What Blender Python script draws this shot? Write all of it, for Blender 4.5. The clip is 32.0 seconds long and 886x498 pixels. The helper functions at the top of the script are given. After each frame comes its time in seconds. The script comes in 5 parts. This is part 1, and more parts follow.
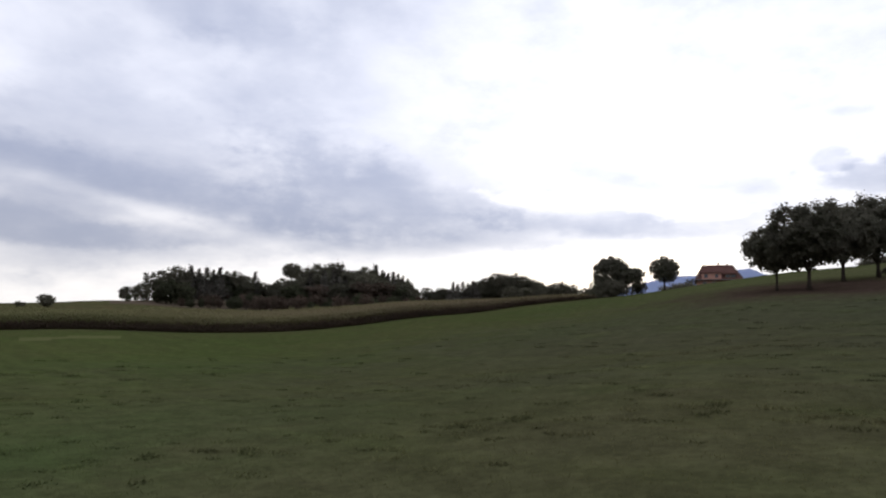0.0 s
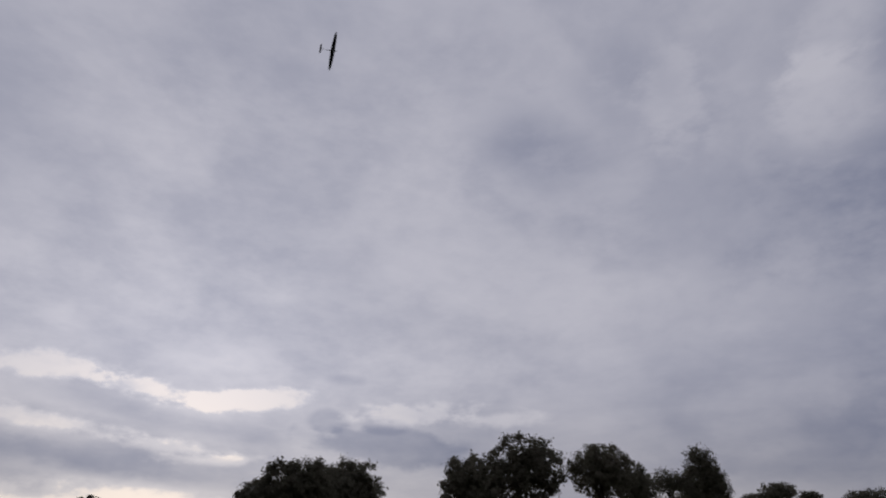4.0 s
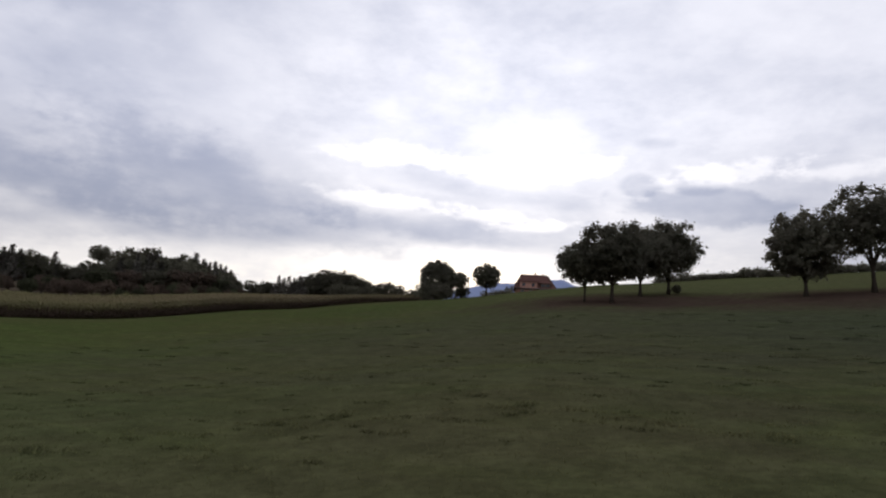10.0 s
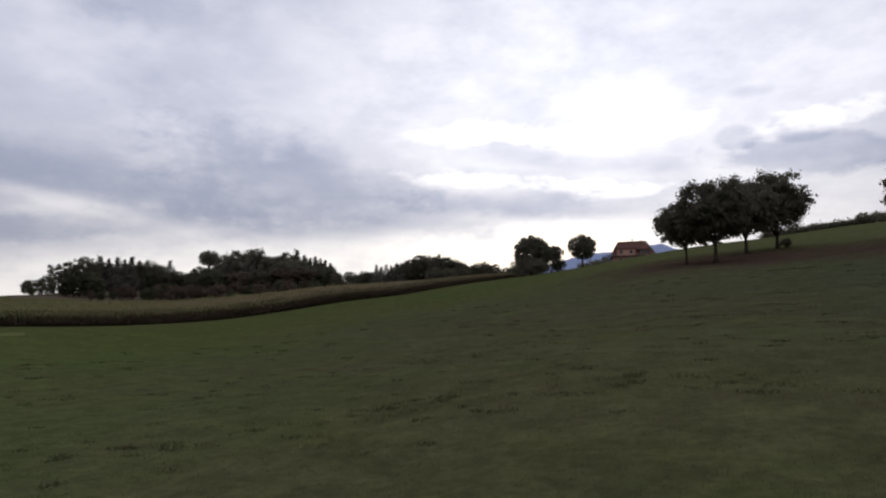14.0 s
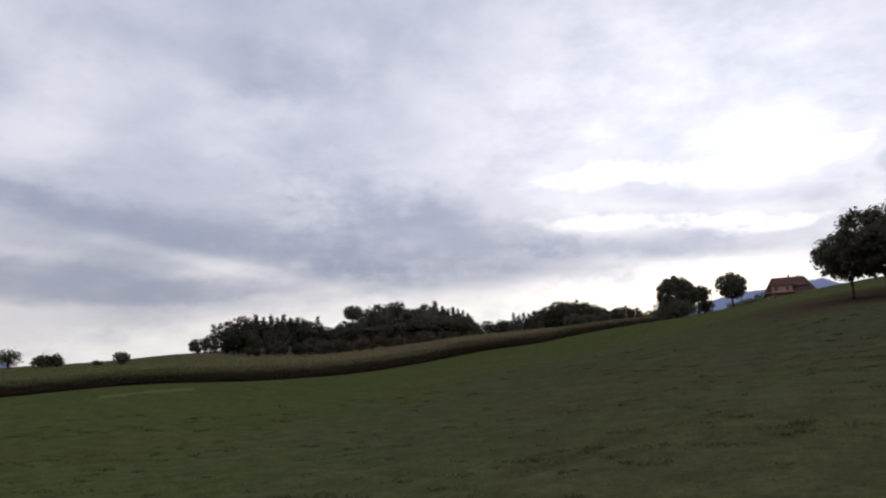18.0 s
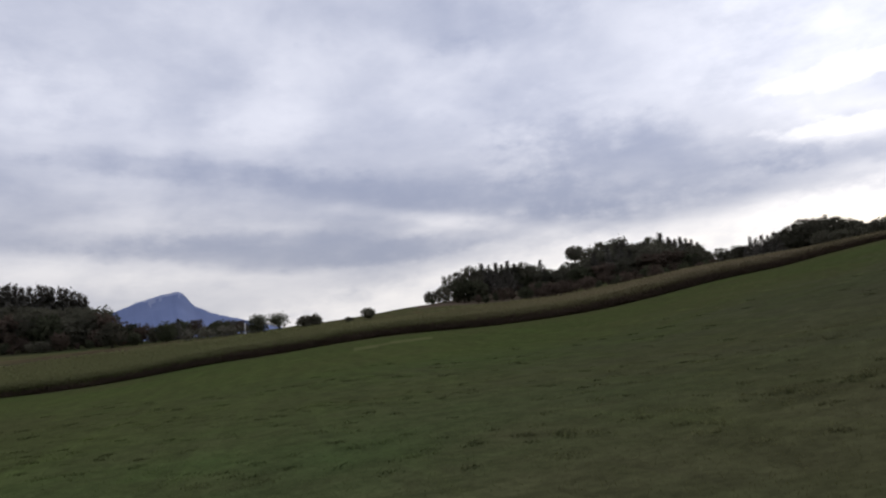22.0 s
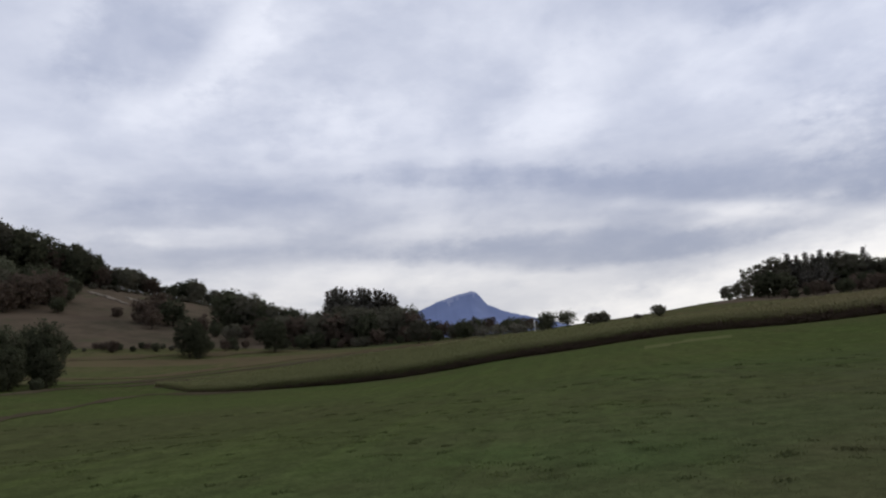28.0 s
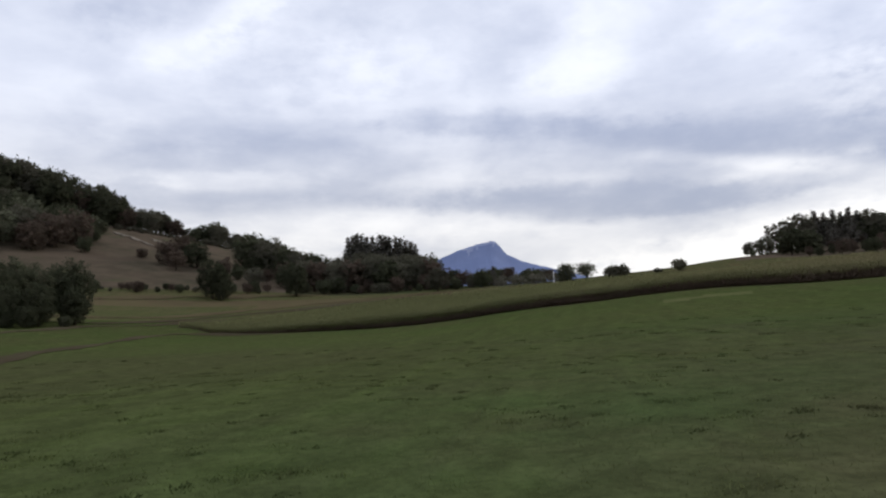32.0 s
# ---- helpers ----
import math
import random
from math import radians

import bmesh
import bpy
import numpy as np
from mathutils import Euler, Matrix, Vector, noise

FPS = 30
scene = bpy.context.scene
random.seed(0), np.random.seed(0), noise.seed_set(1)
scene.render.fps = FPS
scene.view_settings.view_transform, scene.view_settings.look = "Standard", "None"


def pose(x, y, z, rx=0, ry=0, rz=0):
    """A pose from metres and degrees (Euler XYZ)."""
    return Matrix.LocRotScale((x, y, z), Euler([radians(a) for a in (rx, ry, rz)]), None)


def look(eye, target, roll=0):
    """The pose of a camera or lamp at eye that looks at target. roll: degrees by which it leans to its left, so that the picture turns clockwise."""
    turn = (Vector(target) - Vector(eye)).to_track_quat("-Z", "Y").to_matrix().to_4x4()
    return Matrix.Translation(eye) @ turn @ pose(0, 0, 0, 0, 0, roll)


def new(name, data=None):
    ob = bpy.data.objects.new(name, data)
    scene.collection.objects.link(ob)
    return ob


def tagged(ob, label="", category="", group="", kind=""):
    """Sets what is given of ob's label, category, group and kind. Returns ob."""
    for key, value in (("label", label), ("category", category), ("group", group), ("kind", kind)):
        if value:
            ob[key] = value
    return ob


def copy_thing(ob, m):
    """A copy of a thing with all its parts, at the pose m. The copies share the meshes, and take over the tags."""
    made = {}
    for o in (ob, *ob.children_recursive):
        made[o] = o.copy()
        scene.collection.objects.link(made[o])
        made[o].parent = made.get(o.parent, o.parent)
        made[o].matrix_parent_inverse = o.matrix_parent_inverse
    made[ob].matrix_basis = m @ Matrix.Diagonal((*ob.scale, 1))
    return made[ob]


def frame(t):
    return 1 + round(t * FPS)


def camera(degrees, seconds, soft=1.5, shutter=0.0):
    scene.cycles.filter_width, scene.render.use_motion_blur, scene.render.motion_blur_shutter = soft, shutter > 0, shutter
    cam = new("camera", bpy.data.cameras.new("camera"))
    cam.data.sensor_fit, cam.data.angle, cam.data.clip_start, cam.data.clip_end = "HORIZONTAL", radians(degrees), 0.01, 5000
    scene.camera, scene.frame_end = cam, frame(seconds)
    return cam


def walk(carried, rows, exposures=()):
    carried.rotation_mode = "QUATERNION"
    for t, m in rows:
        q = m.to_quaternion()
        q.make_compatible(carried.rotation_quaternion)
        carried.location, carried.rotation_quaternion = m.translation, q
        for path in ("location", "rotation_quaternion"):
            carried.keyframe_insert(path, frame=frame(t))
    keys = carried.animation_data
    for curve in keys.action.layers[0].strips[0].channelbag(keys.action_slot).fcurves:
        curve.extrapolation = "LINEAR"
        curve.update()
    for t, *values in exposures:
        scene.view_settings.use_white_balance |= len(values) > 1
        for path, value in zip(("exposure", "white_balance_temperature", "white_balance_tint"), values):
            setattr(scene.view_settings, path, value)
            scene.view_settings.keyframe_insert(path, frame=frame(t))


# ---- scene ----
EYE = 1.6


PATH = [
    (0.0, 98.61, -1.61, 21.69), (0.5, 99.63, -2.73, 25.50), (1.0, 100.55, -2.06, 29.30), (1.5, 101.75, -2.20, 30.52),
    (2.0, 104.35, -2.91, 27.99), (2.5, 109.20, -4.08, 20.89), (3.0, 113.59, -3.97, 10.01), (3.5, 115.87, -2.15, -2.56),
    (4.0, 119.03, -0.79, -17.89), (4.5, 116.77, 1.85, -30.23), (6.5, 106.01, 2.52, -37.75), (7.0, 104.25, 2.39, -35.36),
    (7.5, 103.21, 1.72, -31.69), (8.0, 102.47, 1.09, -28.00), (8.5, 101.85, 0.95, -23.93), (9.0, 101.56, 1.38, -20.55),
    (9.5, 101.16, 0.26, -11.74), (10.0, 99.12, -3.43, 7.25), (10.5, 99.54, -0.03, -5.22), (11.0, 99.30, 0.24, -5.11),
    (11.5, 99.80, -0.77, -2.54), (12.0, 99.26, -1.04, 4.28), (12.5, 100.32, -0.92, 1.26), (13.0, 99.97, -0.33, 2.24),
    (13.5, 98.28, 0.07, 7.34), (14.0, 97.19, 0.73, 15.56), (14.5, 97.16, 1.48, 16.16), (15.0, 97.36, 0.90, 18.78),
    (15.5, 97.24, 1.29, 22.19), (17.5, 99.53, 0.51, 28.71), (18.0, 101.42, 1.75, 27.02), (18.5, 102.84, 1.45, 27.05),
    (19.0, 99.37, 0.45, 29.57), (19.5, 97.09, 0.61, 30.55), (20.0, 97.78, 0.98, 31.70), (20.5, 99.75, 2.59, 34.28),
    (21.0, 100.35, 2.95, 37.41), (21.5, 99.21, 4.49, 41.24), (22.0, 97.77, 5.10, 45.70), (22.5, 97.49, 4.62, 49.96),
    (23.0, 97.71, 4.12, 50.05), (23.5, 98.05, 3.98, 50.36), (24.0, 98.35, 4.00, 52.19), (24.5, 98.63, 3.94, 54.83),
    (25.0, 98.81, 4.00, 57.39), (25.5, 99.01, 3.74, 59.48), (27.5, 99.52, 4.43, 66.72), (28.0, 99.45, 4.08, 69.12),
    (28.5, 99.18, 4.01, 70.51), (29.0, 98.75, 4.11, 71.06), (29.5, 98.06, 4.10, 71.16), (30.0, 97.31, 4.08, 71.27),
    (30.5, 96.49, 4.44, 71.87), (31.0, 95.73, 4.20, 72.55), (31.5, 95.35, 3.10, 72.62), (32.0, 95.31, 2.53, 70.62),
]


cam = camera(65.25, 32.0, soft=2.2)
walk(cam, [(t, pose(0, 0, EYE, a, b, c)) for t, a, b, c in PATH],
     exposures=[(0.0, 0.37, 6550, 10), (2.0, 0.05, 6550, 11), (3.0, -0.3, 6550, 13), (3.6, -0.72, 6550, 15), (4.5, -0.8, 6550, 15), (6.5, -0.45, 6550, 13), (7.0, -0.25, 6550, 13),
                (8.0, 0.03, 6600, 11), (13.0, 0.10, 6650, 11), (18.0, 0.07, 6600, 11), (19.0, -0.04, 6550, 12), (20.0, 0.02, 6500, 12), (23.0, 0.17, 6500, 10), (25.5, 0.24, 6500, 9), (28.0, 0.20, 6500, 9), (30.0, 0.28, 6500, 8), (31.0, 0.36, 6500, 8), (32.0, 0.46, 6500, 8)])

# ---- light: overcast evening sky, the sun behind thin cloud ----
SUN_AZ, SUN_EL = -3.0, 15.5


def heading(az, el=0.0):
    """Unit vector at a bearing (degrees to the right of the house) and an elevation."""
    a, e = radians(az), radians(el)
    return Vector((math.sin(a) * math.cos(e), math.cos(a) * math.cos(e), math.sin(e)))


class Nodes:
    """A short way to write node trees."""

    def __init__(self, tree):
        self.t = tree
        tree.nodes.clear()

    def add(self, kind, ins=None):
        n = self.t.nodes.new(kind)
        for k, v in (ins or {}).items():
            if isinstance(v, bpy.types.NodeSocket):
                self.t.links.new(v, n.inputs[k])
            else:
                n.inputs[k].default_value = v
        return n

    def math(self, op, a, b=0.0, c=0.0):
        n = self.add("ShaderNodeMath", {0: a, 1: b, 2: c})
        n.operation = op
        return n.outputs[0]

    def vmath(self, op, a, b=(0, 0, 0)):
        n = self.add("ShaderNodeVectorMath", {0: a, 1: b})
        n.operation = op
        return n.outputs["Value"] if op in ("DOT_PRODUCT", "LENGTH", "DISTANCE") else n.outputs[0]

    def noise(self, vec, scale, detail=4.0, rough=0.55, distort=0.0):
        return self.add("ShaderNodeTexNoise", {"Vector": vec, "Scale": scale, "Detail": detail, "Roughness": rough, "Distortion": distort}).outputs[0]

    def step(self, v, lo, hi, a=0.0, b=1.0):
        n = self.add("ShaderNodeMapRange", {"Value": v, 1: lo, 2: hi, 3: a, 4: b})
        n.interpolation_type = "SMOOTHSTEP"
        return n.outputs[0]

    def mix(self, f, a, b, blend="MIX"):
        n = self.add("ShaderNodeMix")
        n.data_type, n.blend_type = "RGBA", blend
        for i, v in ((0, f), (6, a), (7, b)):
            if isinstance(v, bpy.types.NodeSocket):
                self.t.links.new(v, n.inputs[i])
            elif i == 0:
                n.inputs[0].default_value = v
            else:
                n.inputs[i].default_value = (*v, 1.0)
        return n.outputs[2]


world = bpy.data.worlds.new("sky")
world.use_nodes = True
scene.world = world
k = Nodes(world.node_tree)
way = k.add("ShaderNodeTexCoord").outputs["Generated"]
way = k.vmath("NORMALIZE", way)
xyz = k.add("ShaderNodeSeparateXYZ", {0: way})
dx, dy, dz = xyz.outputs
up = k.math("MAXIMUM", dz, 0.0)
# the cloud deck is flat, so its pattern shrinks towards the horizon
deep = k.math("ADD", up, 0.24)
deck = k.add("ShaderNodeCombineXYZ", {0: k.math("DIVIDE", dx, deep), 1: k.math("DIVIDE", dy, deep), 2: 0.0}).outputs[0]
az_deg = k.math("MULTIPLY", k.math("ARCTAN2", dx, dy), 180.0 / math.pi)
el_deg = k.math("MULTIPLY", k.math("ARCSINE", dz), 180.0 / math.pi)
warp = k.noise(way, 7.0, 5.0, 0.6)
grain = k.noise(k.vmath("MULTIPLY", way, (1.0, 1.0, 2.2)), 26.0, 5.0, 0.6)


def patch(az, el, wide, high, lean=0.0, soft=0.9, ragged=0.8):
    """1 inside a ragged cloud bank round a bearing and elevation, falling to 0 at its rim."""
    a, e = k.math("SUBTRACT", az_deg, az), k.math("SUBTRACT", el_deg, el)
    c, s = math.cos(radians(lean)), math.sin(radians(lean))
    u = k.math("DIVIDE", k.math("ADD", k.math("MULTIPLY", a, c), k.math("MULTIPLY", e, s)), wide)
    v = k.math("DIVIDE", k.math("SUBTRACT", k.math("MULTIPLY", e, c), k.math("MULTIPLY", a, s)), high)
    d = k.math("SQRT", k.math("ADD", k.math("MULTIPLY", u, u), k.math("MULTIPLY", v, v)))
    d = k.math("ADD", d, k.math("ADD", k.math("MULTIPLY", k.math("SUBTRACT", warp, 0.5), 2.0 * ragged), k.math("MULTIPLY", k.math("SUBTRACT", grain, 0.5), 1.6 * ragged)))
    return k.step(d, 1.0 + soft * 0.5, 1.0 - soft * 0.5)


def total(*parts):
    out = parts[0]
    for p in parts[1:]:
        out = k.math("ADD", out, p)
    return out


def times(p, f):
    return k.math("MULTIPLY", p, f)


big = k.noise(deck, 1.1, 3.0, 0.5, 0.1)
fine = k.noise(deck, 3.0, 5.0, 0.55, 0.15)
puffs = k.noise(k.vmath("MULTIPLY", way, (1.0, 1.0, 1.6)), 5.5, 5.0, 0.52, 0.25)
layers = k.noise(k.vmath("MULTIPLY", way, (1.0, 1.0, 4.5)), 6.5, 5.0, 0.55, 0.2)
cover = total(times(k.step(big, 0.34, 0.68), 0.34), times(k.step(fine, 0.34, 0.68), 0.20), times(k.step(puffs, 0.36, 0.66), 0.34), times(times(k.step(layers, 0.34, 0.68), k.step(el_deg, 26.0, 12.0)), 0.20), times(k.step(grain, 0.34, 0.66), 0.08))
# thick banks are dark, thin places and rifts bright: bearing, elevation, half width, half height, lean
BANKS = [
    # the long streak that sinks towards the sun, and the lobe at its end
    (0.24, patch(-56, 13.5, 13, 1.3, -9, 1.5, 0.6)), (0.26, patch(-41, 11.8, 13, 1.6, -8, 1.4, 0.6)), (0.32, patch(-28.5, 12.8, 9.5, 3.3, -10, 1.2, 0.8)), (0.20, patch(-33, 16.6, 9, 2.6, -28, 1.4)), (0.10, patch(-52, 11.5, 16, 4.5, -6, 1.6)),
    (0.16, patch(-66, 15.2, 10, 0.9, -4, 1.3)),
    # the low bank with a level underside
    (0.28, patch(-58, 8.5, 14, 1.5, -3, 0.8, 0.5)), (0.22, patch(-43, 8.6, 10, 1.0, 6, 0.9, 0.6)), (0.16, patch(-72, 9.6, 12, 1.0, -5, 1.2)),
    # layers over the valley and the lumps above them
    (0.13, patch(-84, 14.6, 12, 1.1, 0, 1.4)), (0.12, patch(-96, 12.8, 7, 1.0, 0, 1.2)), (0.10, patch(-86, 9.4, 12, 0.8, 0, 1.2)), (0.24, patch(-92, 25.6, 6.5, 3.2, 14, 0.9, 0.7)), (0.16, patch(-109, 27, 13, 9, 0, 1.8)),
    (0.15, patch(-45, 26, 11, 1.8, -5, 1.3)), (0.14, patch(-34, 22.5, 7, 3.0, -28, 1.4)), (0.08, patch(-62, 23, 9, 2.0, -15, 1.4)),
    # the heaped cloud beside the sun
    (0.38, patch(13.4, 13.0, 6.2, 1.5, -5, 0.5, 0.7)), (0.26, patch(8.2, 14.7, 1.7, 1.0, 0, 0.5, 0.5)), (0.20, patch(12.8, 14.5, 2.0, 0.7, 0, 0.5, 0.5)), (0.15, patch(9.5, 18, 1.6, 0.5, 0, 1.0, 0.5)),
    (0.24, patch(-5, 10.4, 11, 1.0, -4, 1.0, 1.0)), (0.14, patch(-13, 10.6, 5, 0.8, -5, 1.2, 1.0)), (0.18, patch(-4, 13.9, 7, 0.7, -6, 1.0, 1.0)),
    # the sky darkens away from the sun
    (0.46, patch(72, 22, 16, 22, 0, 1.6)), (0.10, patch(32, 11.5, 24, 4, 0, 1.6)), (0.17, patch(51, 19, 14, 9, 0, 1.8)), (0.08, patch(-43, 17.5, 8, 4, -15, 1.8)), (0.09, patch(-39, 22, 11, 5, -10, 1.8)), (0.12, patch(-42, 31, 16, 6, 0, 1.8)), (0.10, patch(-72, 11, 12, 5, 0, 1.8)), (0.14, patch(36, 41, 4.5, 3.0, 0, 1.0, 0.8)), (0.16, patch(27, 37, 6, 2.6, -20, 1.2, 0.8)), (0.12, patch(45, 30, 8, 3.5, -20, 1.4)),
]
RIFTS = [
    (0.14, patch(-4, 16.8, 16, 6.5, 0, 2.0, 0.6)), (0.44, patch(-30, 4.4, 30, 3.3, 5, 0.6, 0.25)), (0.30, patch(-4, 7.4, 16, 1.8, 3, 1.0, 0.5)),
    (0.44, patch(-13, 16.6, 4.2, 0.75, 2, 1.0, 1.2)), (0.44, patch(-6, 15.9, 3.6, 0.6, -8, 1.0, 1.4)), (0.46, patch(1.5, 15.8, 4.8, 0.7, 8, 1.0, 1.3)),
    (0.36, patch(-12, 12.8, 5.5, 0.55, -3, 1.0, 1.4)), (0.36, patch(-3.5, 12.0, 3.6, 0.45, -4, 1.0, 1.4)), (0.34, patch(0, 11.3, 3.2, 0.4, 3, 1.0, 1.4)),
    (0.40, patch(15, 15.5, 5.5, 0.8, 3, 0.9, 1.4)), (0.34, patch(22, 15.2, 3.5, 0.5, 0, 1.4, 1.2)),
    (0.16, patch(-45, 10.2, 11, 0.6, -11, 1.2, 0.9)), (0.14, patch(-76, 7.2, 16, 1.2, 0, 1.2)), (0.20, patch(-88, 11.1, 6.5, 0.8, 0, 1.0, 0.8)),
    (0.22, patch(-85.6, 25.4, 4.0, 1.5, 42, 1.5, 1.1)), (0.14, patch(-89.5, 21.2, 4, 1.2, 10, 1.2)), (0.12, patch(-78, 19.6, 4.5, 2.2, 0, 1.2)), (0.14, patch(-58.5, 19, 3.8, 1.8, 0, 1.2)), (0.12, patch(-46, 20.6, 3, 1.5, 0, 1.2)), (0.10, patch(-40.5, 21.6, 3, 1.4, 0, 1.2)), (0.12, patch(-53, 24.4, 5, 2.2, 10, 1.2)),
    (0.26, patch(39, 9.3, 7, 1.0, -3, 1.4, 0.6)),
    (0.30, patch(53.5, 36, 4.0, 3.2, 0, 1.0, 0.9)), (0.26, patch(56, 40.5, 4.5, 2.2, 20, 1.0, 0.9)), (0.16, patch(40.5, 38.6, 2.8, 3.6, 0, 1.0, 0.9)), (0.16, patch(14, 27, 28, 10, 0, 2.0)), (0.10, patch(-58, 21, 20, 6, 0, 2.0)),
]
thick = total(*[times(p, f) for f, p in BANKS])
thin = total(*[times(p, f) for f, p in RIFTS])
shade = k.math("SUBTRACT", k.math("ADD", k.math("ADD", times(cover, 0.56), 0.11), thick), thin)
shade = k.step(shade, -0.40, 1.12)
sun_way = heading(SUN_AZ, SUN_EL)
near_sun = k.math("MAXIMUM", k.vmath("DOT_PRODUCT", way, tuple(sun_way)), 0.0)
glow = k.math("ADD", times(k.math("POWER", near_sun, 4.0), 0.14), times(k.math("POWER", near_sun, 36.0), 0.20))
cloud = k.mix(shade, (0.98, 1.0, 1.055), (0.342, 0.390, 0.525))
cloud = k.mix(1.0, cloud, k.add("ShaderNodeCombineXYZ", {0: k.math("ADD", glow, 0.86), 1: k.math("ADD", times(glow, 0.98), 0.86), 2: k.math("ADD", times(glow, 0.92), 0.87)}).outputs[0], "MULTIPLY")
cloud = k.mix(1.0, cloud, k.mix(k.step(el_deg, 3.0, 20.0), (1.055, 1.0, 0.91), (1.0, 1.0, 1.03)), "MULTIPLY")
zenith = k.step(el_deg, 44.0, 85.0, 1.0, 1.35)
cloud = k.mix(1.0, cloud, k.add("ShaderNodeCombineXYZ", {0: zenith, 1: zenith, 2: zenith}).outputs[0], "MULTIPLY")
blue = k.add("ShaderNodeTexSky")
blue.sky_type, blue.sun_disc = "NISHITA", False
blue.sun_elevation, blue.sun_rotation = radians(SUN_EL), radians(SUN_AZ)
sky = k.mix(1.0, blue.outputs[0], (0.10, 0.10, 0.10), "MULTIPLY")
veil = k.step(shade, 0.0, 0.2, 0.85, 1.0)
sky = k.mix(veil, sky, cloud)
bg = k.add("ShaderNodeBackground", {"Color": sky, "Strength": 1.0})
k.add("ShaderNodeOutputWorld", {0: bg.outputs[0]})

sun = new("sun", bpy.data.lights.new("sun", "SUN"))
sun.data.energy, sun.data.angle, sun.data.color = 0.6, radians(12), (1.0, 0.93, 0.84)
sun.matrix_world = look(tuple(heading(SUN_AZ, SUN_EL) * 100), (0, 0, 0))

# ---- materials ----


def material(name, colours, scales=(0.4, 6.0), rough=0.9, bump=0.3, bump_scale=20.0, per_object=0.0, per_island=0.0, space="Object", stretch=(1, 1, 1), stains=None, gloss=0.0, patch_at=(), lines=None, through_light=0.0, mottle=0.0):
    """Earth, leaf, bark, paint: two or three colours mixed at two scales, with grain and relief."""
    m = bpy.data.materials.new(name)
    m.use_nodes = True
    q = Nodes(m.node_tree)
    vec = q.add("ShaderNodeTexCoord").outputs[space]
    vec = q.vmath("MULTIPLY", vec, stretch)
    a = q.step(q.noise(vec, scales[0], 4.0, 0.6), 0.35, 0.65)
    b = q.step(q.noise(vec, scales[1], 4.0, 0.6), 0.32, 0.68)
    col = q.mix(a, colours[0], colours[1])
    col = q.mix(times_in(q, b, 0.6), col, colours[2 % len(colours)])
    if stains:
        f = q.step(q.noise(vec, stains[0], 3.0, 0.7), stains[1], stains[1] + 0.12)
        col = q.mix(f, col, stains[2])
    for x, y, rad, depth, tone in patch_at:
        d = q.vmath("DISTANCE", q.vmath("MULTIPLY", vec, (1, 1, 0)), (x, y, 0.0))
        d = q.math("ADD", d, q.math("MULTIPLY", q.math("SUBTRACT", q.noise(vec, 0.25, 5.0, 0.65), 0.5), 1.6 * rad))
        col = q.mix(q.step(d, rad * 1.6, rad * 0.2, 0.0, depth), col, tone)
    if lines:
        along = q.vmath("DOT_PRODUCT", vec, tuple(heading(-60)))
        across = q.vmath("DOT_PRODUCT", vec, tuple(heading(30)))
        lane = q.add("ShaderNodeCombineXYZ", {0: q.math("MULTIPLY", along, 0.10), 1: across, 2: 0.0}).outputs[0]
        for size, lo, hi, tone in ((0.5, 0.44, 0.68, lines[0]), (1.5, 0.48, 0.68, lines[1])):
            f = q.step(q.noise(lane, size, 5.0, 0.62, 0.3), lo, hi)
            col = q.mix(f, col, q.mix(1.0, col, tone, "MULTIPLY"))
    if mottle:
        # clumps a hand to an arm wide
        f = q.math("ADD", q.math("MULTIPLY", q.step(q.noise(vec, 1.3, 5.0, 0.62), 0.30, 0.70), mottle), 1.0 - 0.45 * mottle)
        f = q.math("MULTIPLY", f, q.math("ADD", q.math("MULTIPLY", q.step(q.noise(vec, 7.0, 4.0, 0.65), 0.30, 0.70), mottle), 1.0 - 0.5 * mottle))
        col = q.mix(1.0, col, q.add("ShaderNodeCombineXYZ", {0: f, 1: f, 2: f}).outputs[0], "MULTIPLY")
    for amount, source in ((per_object, "ShaderNodeObjectInfo"), (per_island, "ShaderNodeNewGeometry")):
        if amount:
            r = q.add(source).outputs["Random" if source.endswith("Info") else "Random Per Island"]
            f = q.step(r, 0.0, 1.0, 1.0 - amount, 1.0 + amount)
            col = q.mix(1.0, col, q.add("ShaderNodeCombineXYZ", {0: f, 1: f, 2: f}).outputs[0], "MULTIPLY")
    relief = q.add("ShaderNodeBump", {"Height": q.noise(vec, bump_scale, 5.0, 0.65), "Strength": bump, "Distance": 0.05})
    p = q.add("ShaderNodeBsdfPrincipled", {"Base Color": col, "Roughness": rough, "Normal": relief.outputs[0], "Specular IOR Level": gloss})
    out = p.outputs[0]
    if through_light:
        thin = q.add("ShaderNodeBsdfTranslucent", {"Color": col})
        out = q.add("ShaderNodeMixShader", {0: through_light, 1: out, 2: thin.outputs[0]}).outputs[0]
    q.add("ShaderNodeOutputMaterial", {0: out})
    return m


def times_in(q, v, f):
    return q.math("MULTIPLY", v, f)


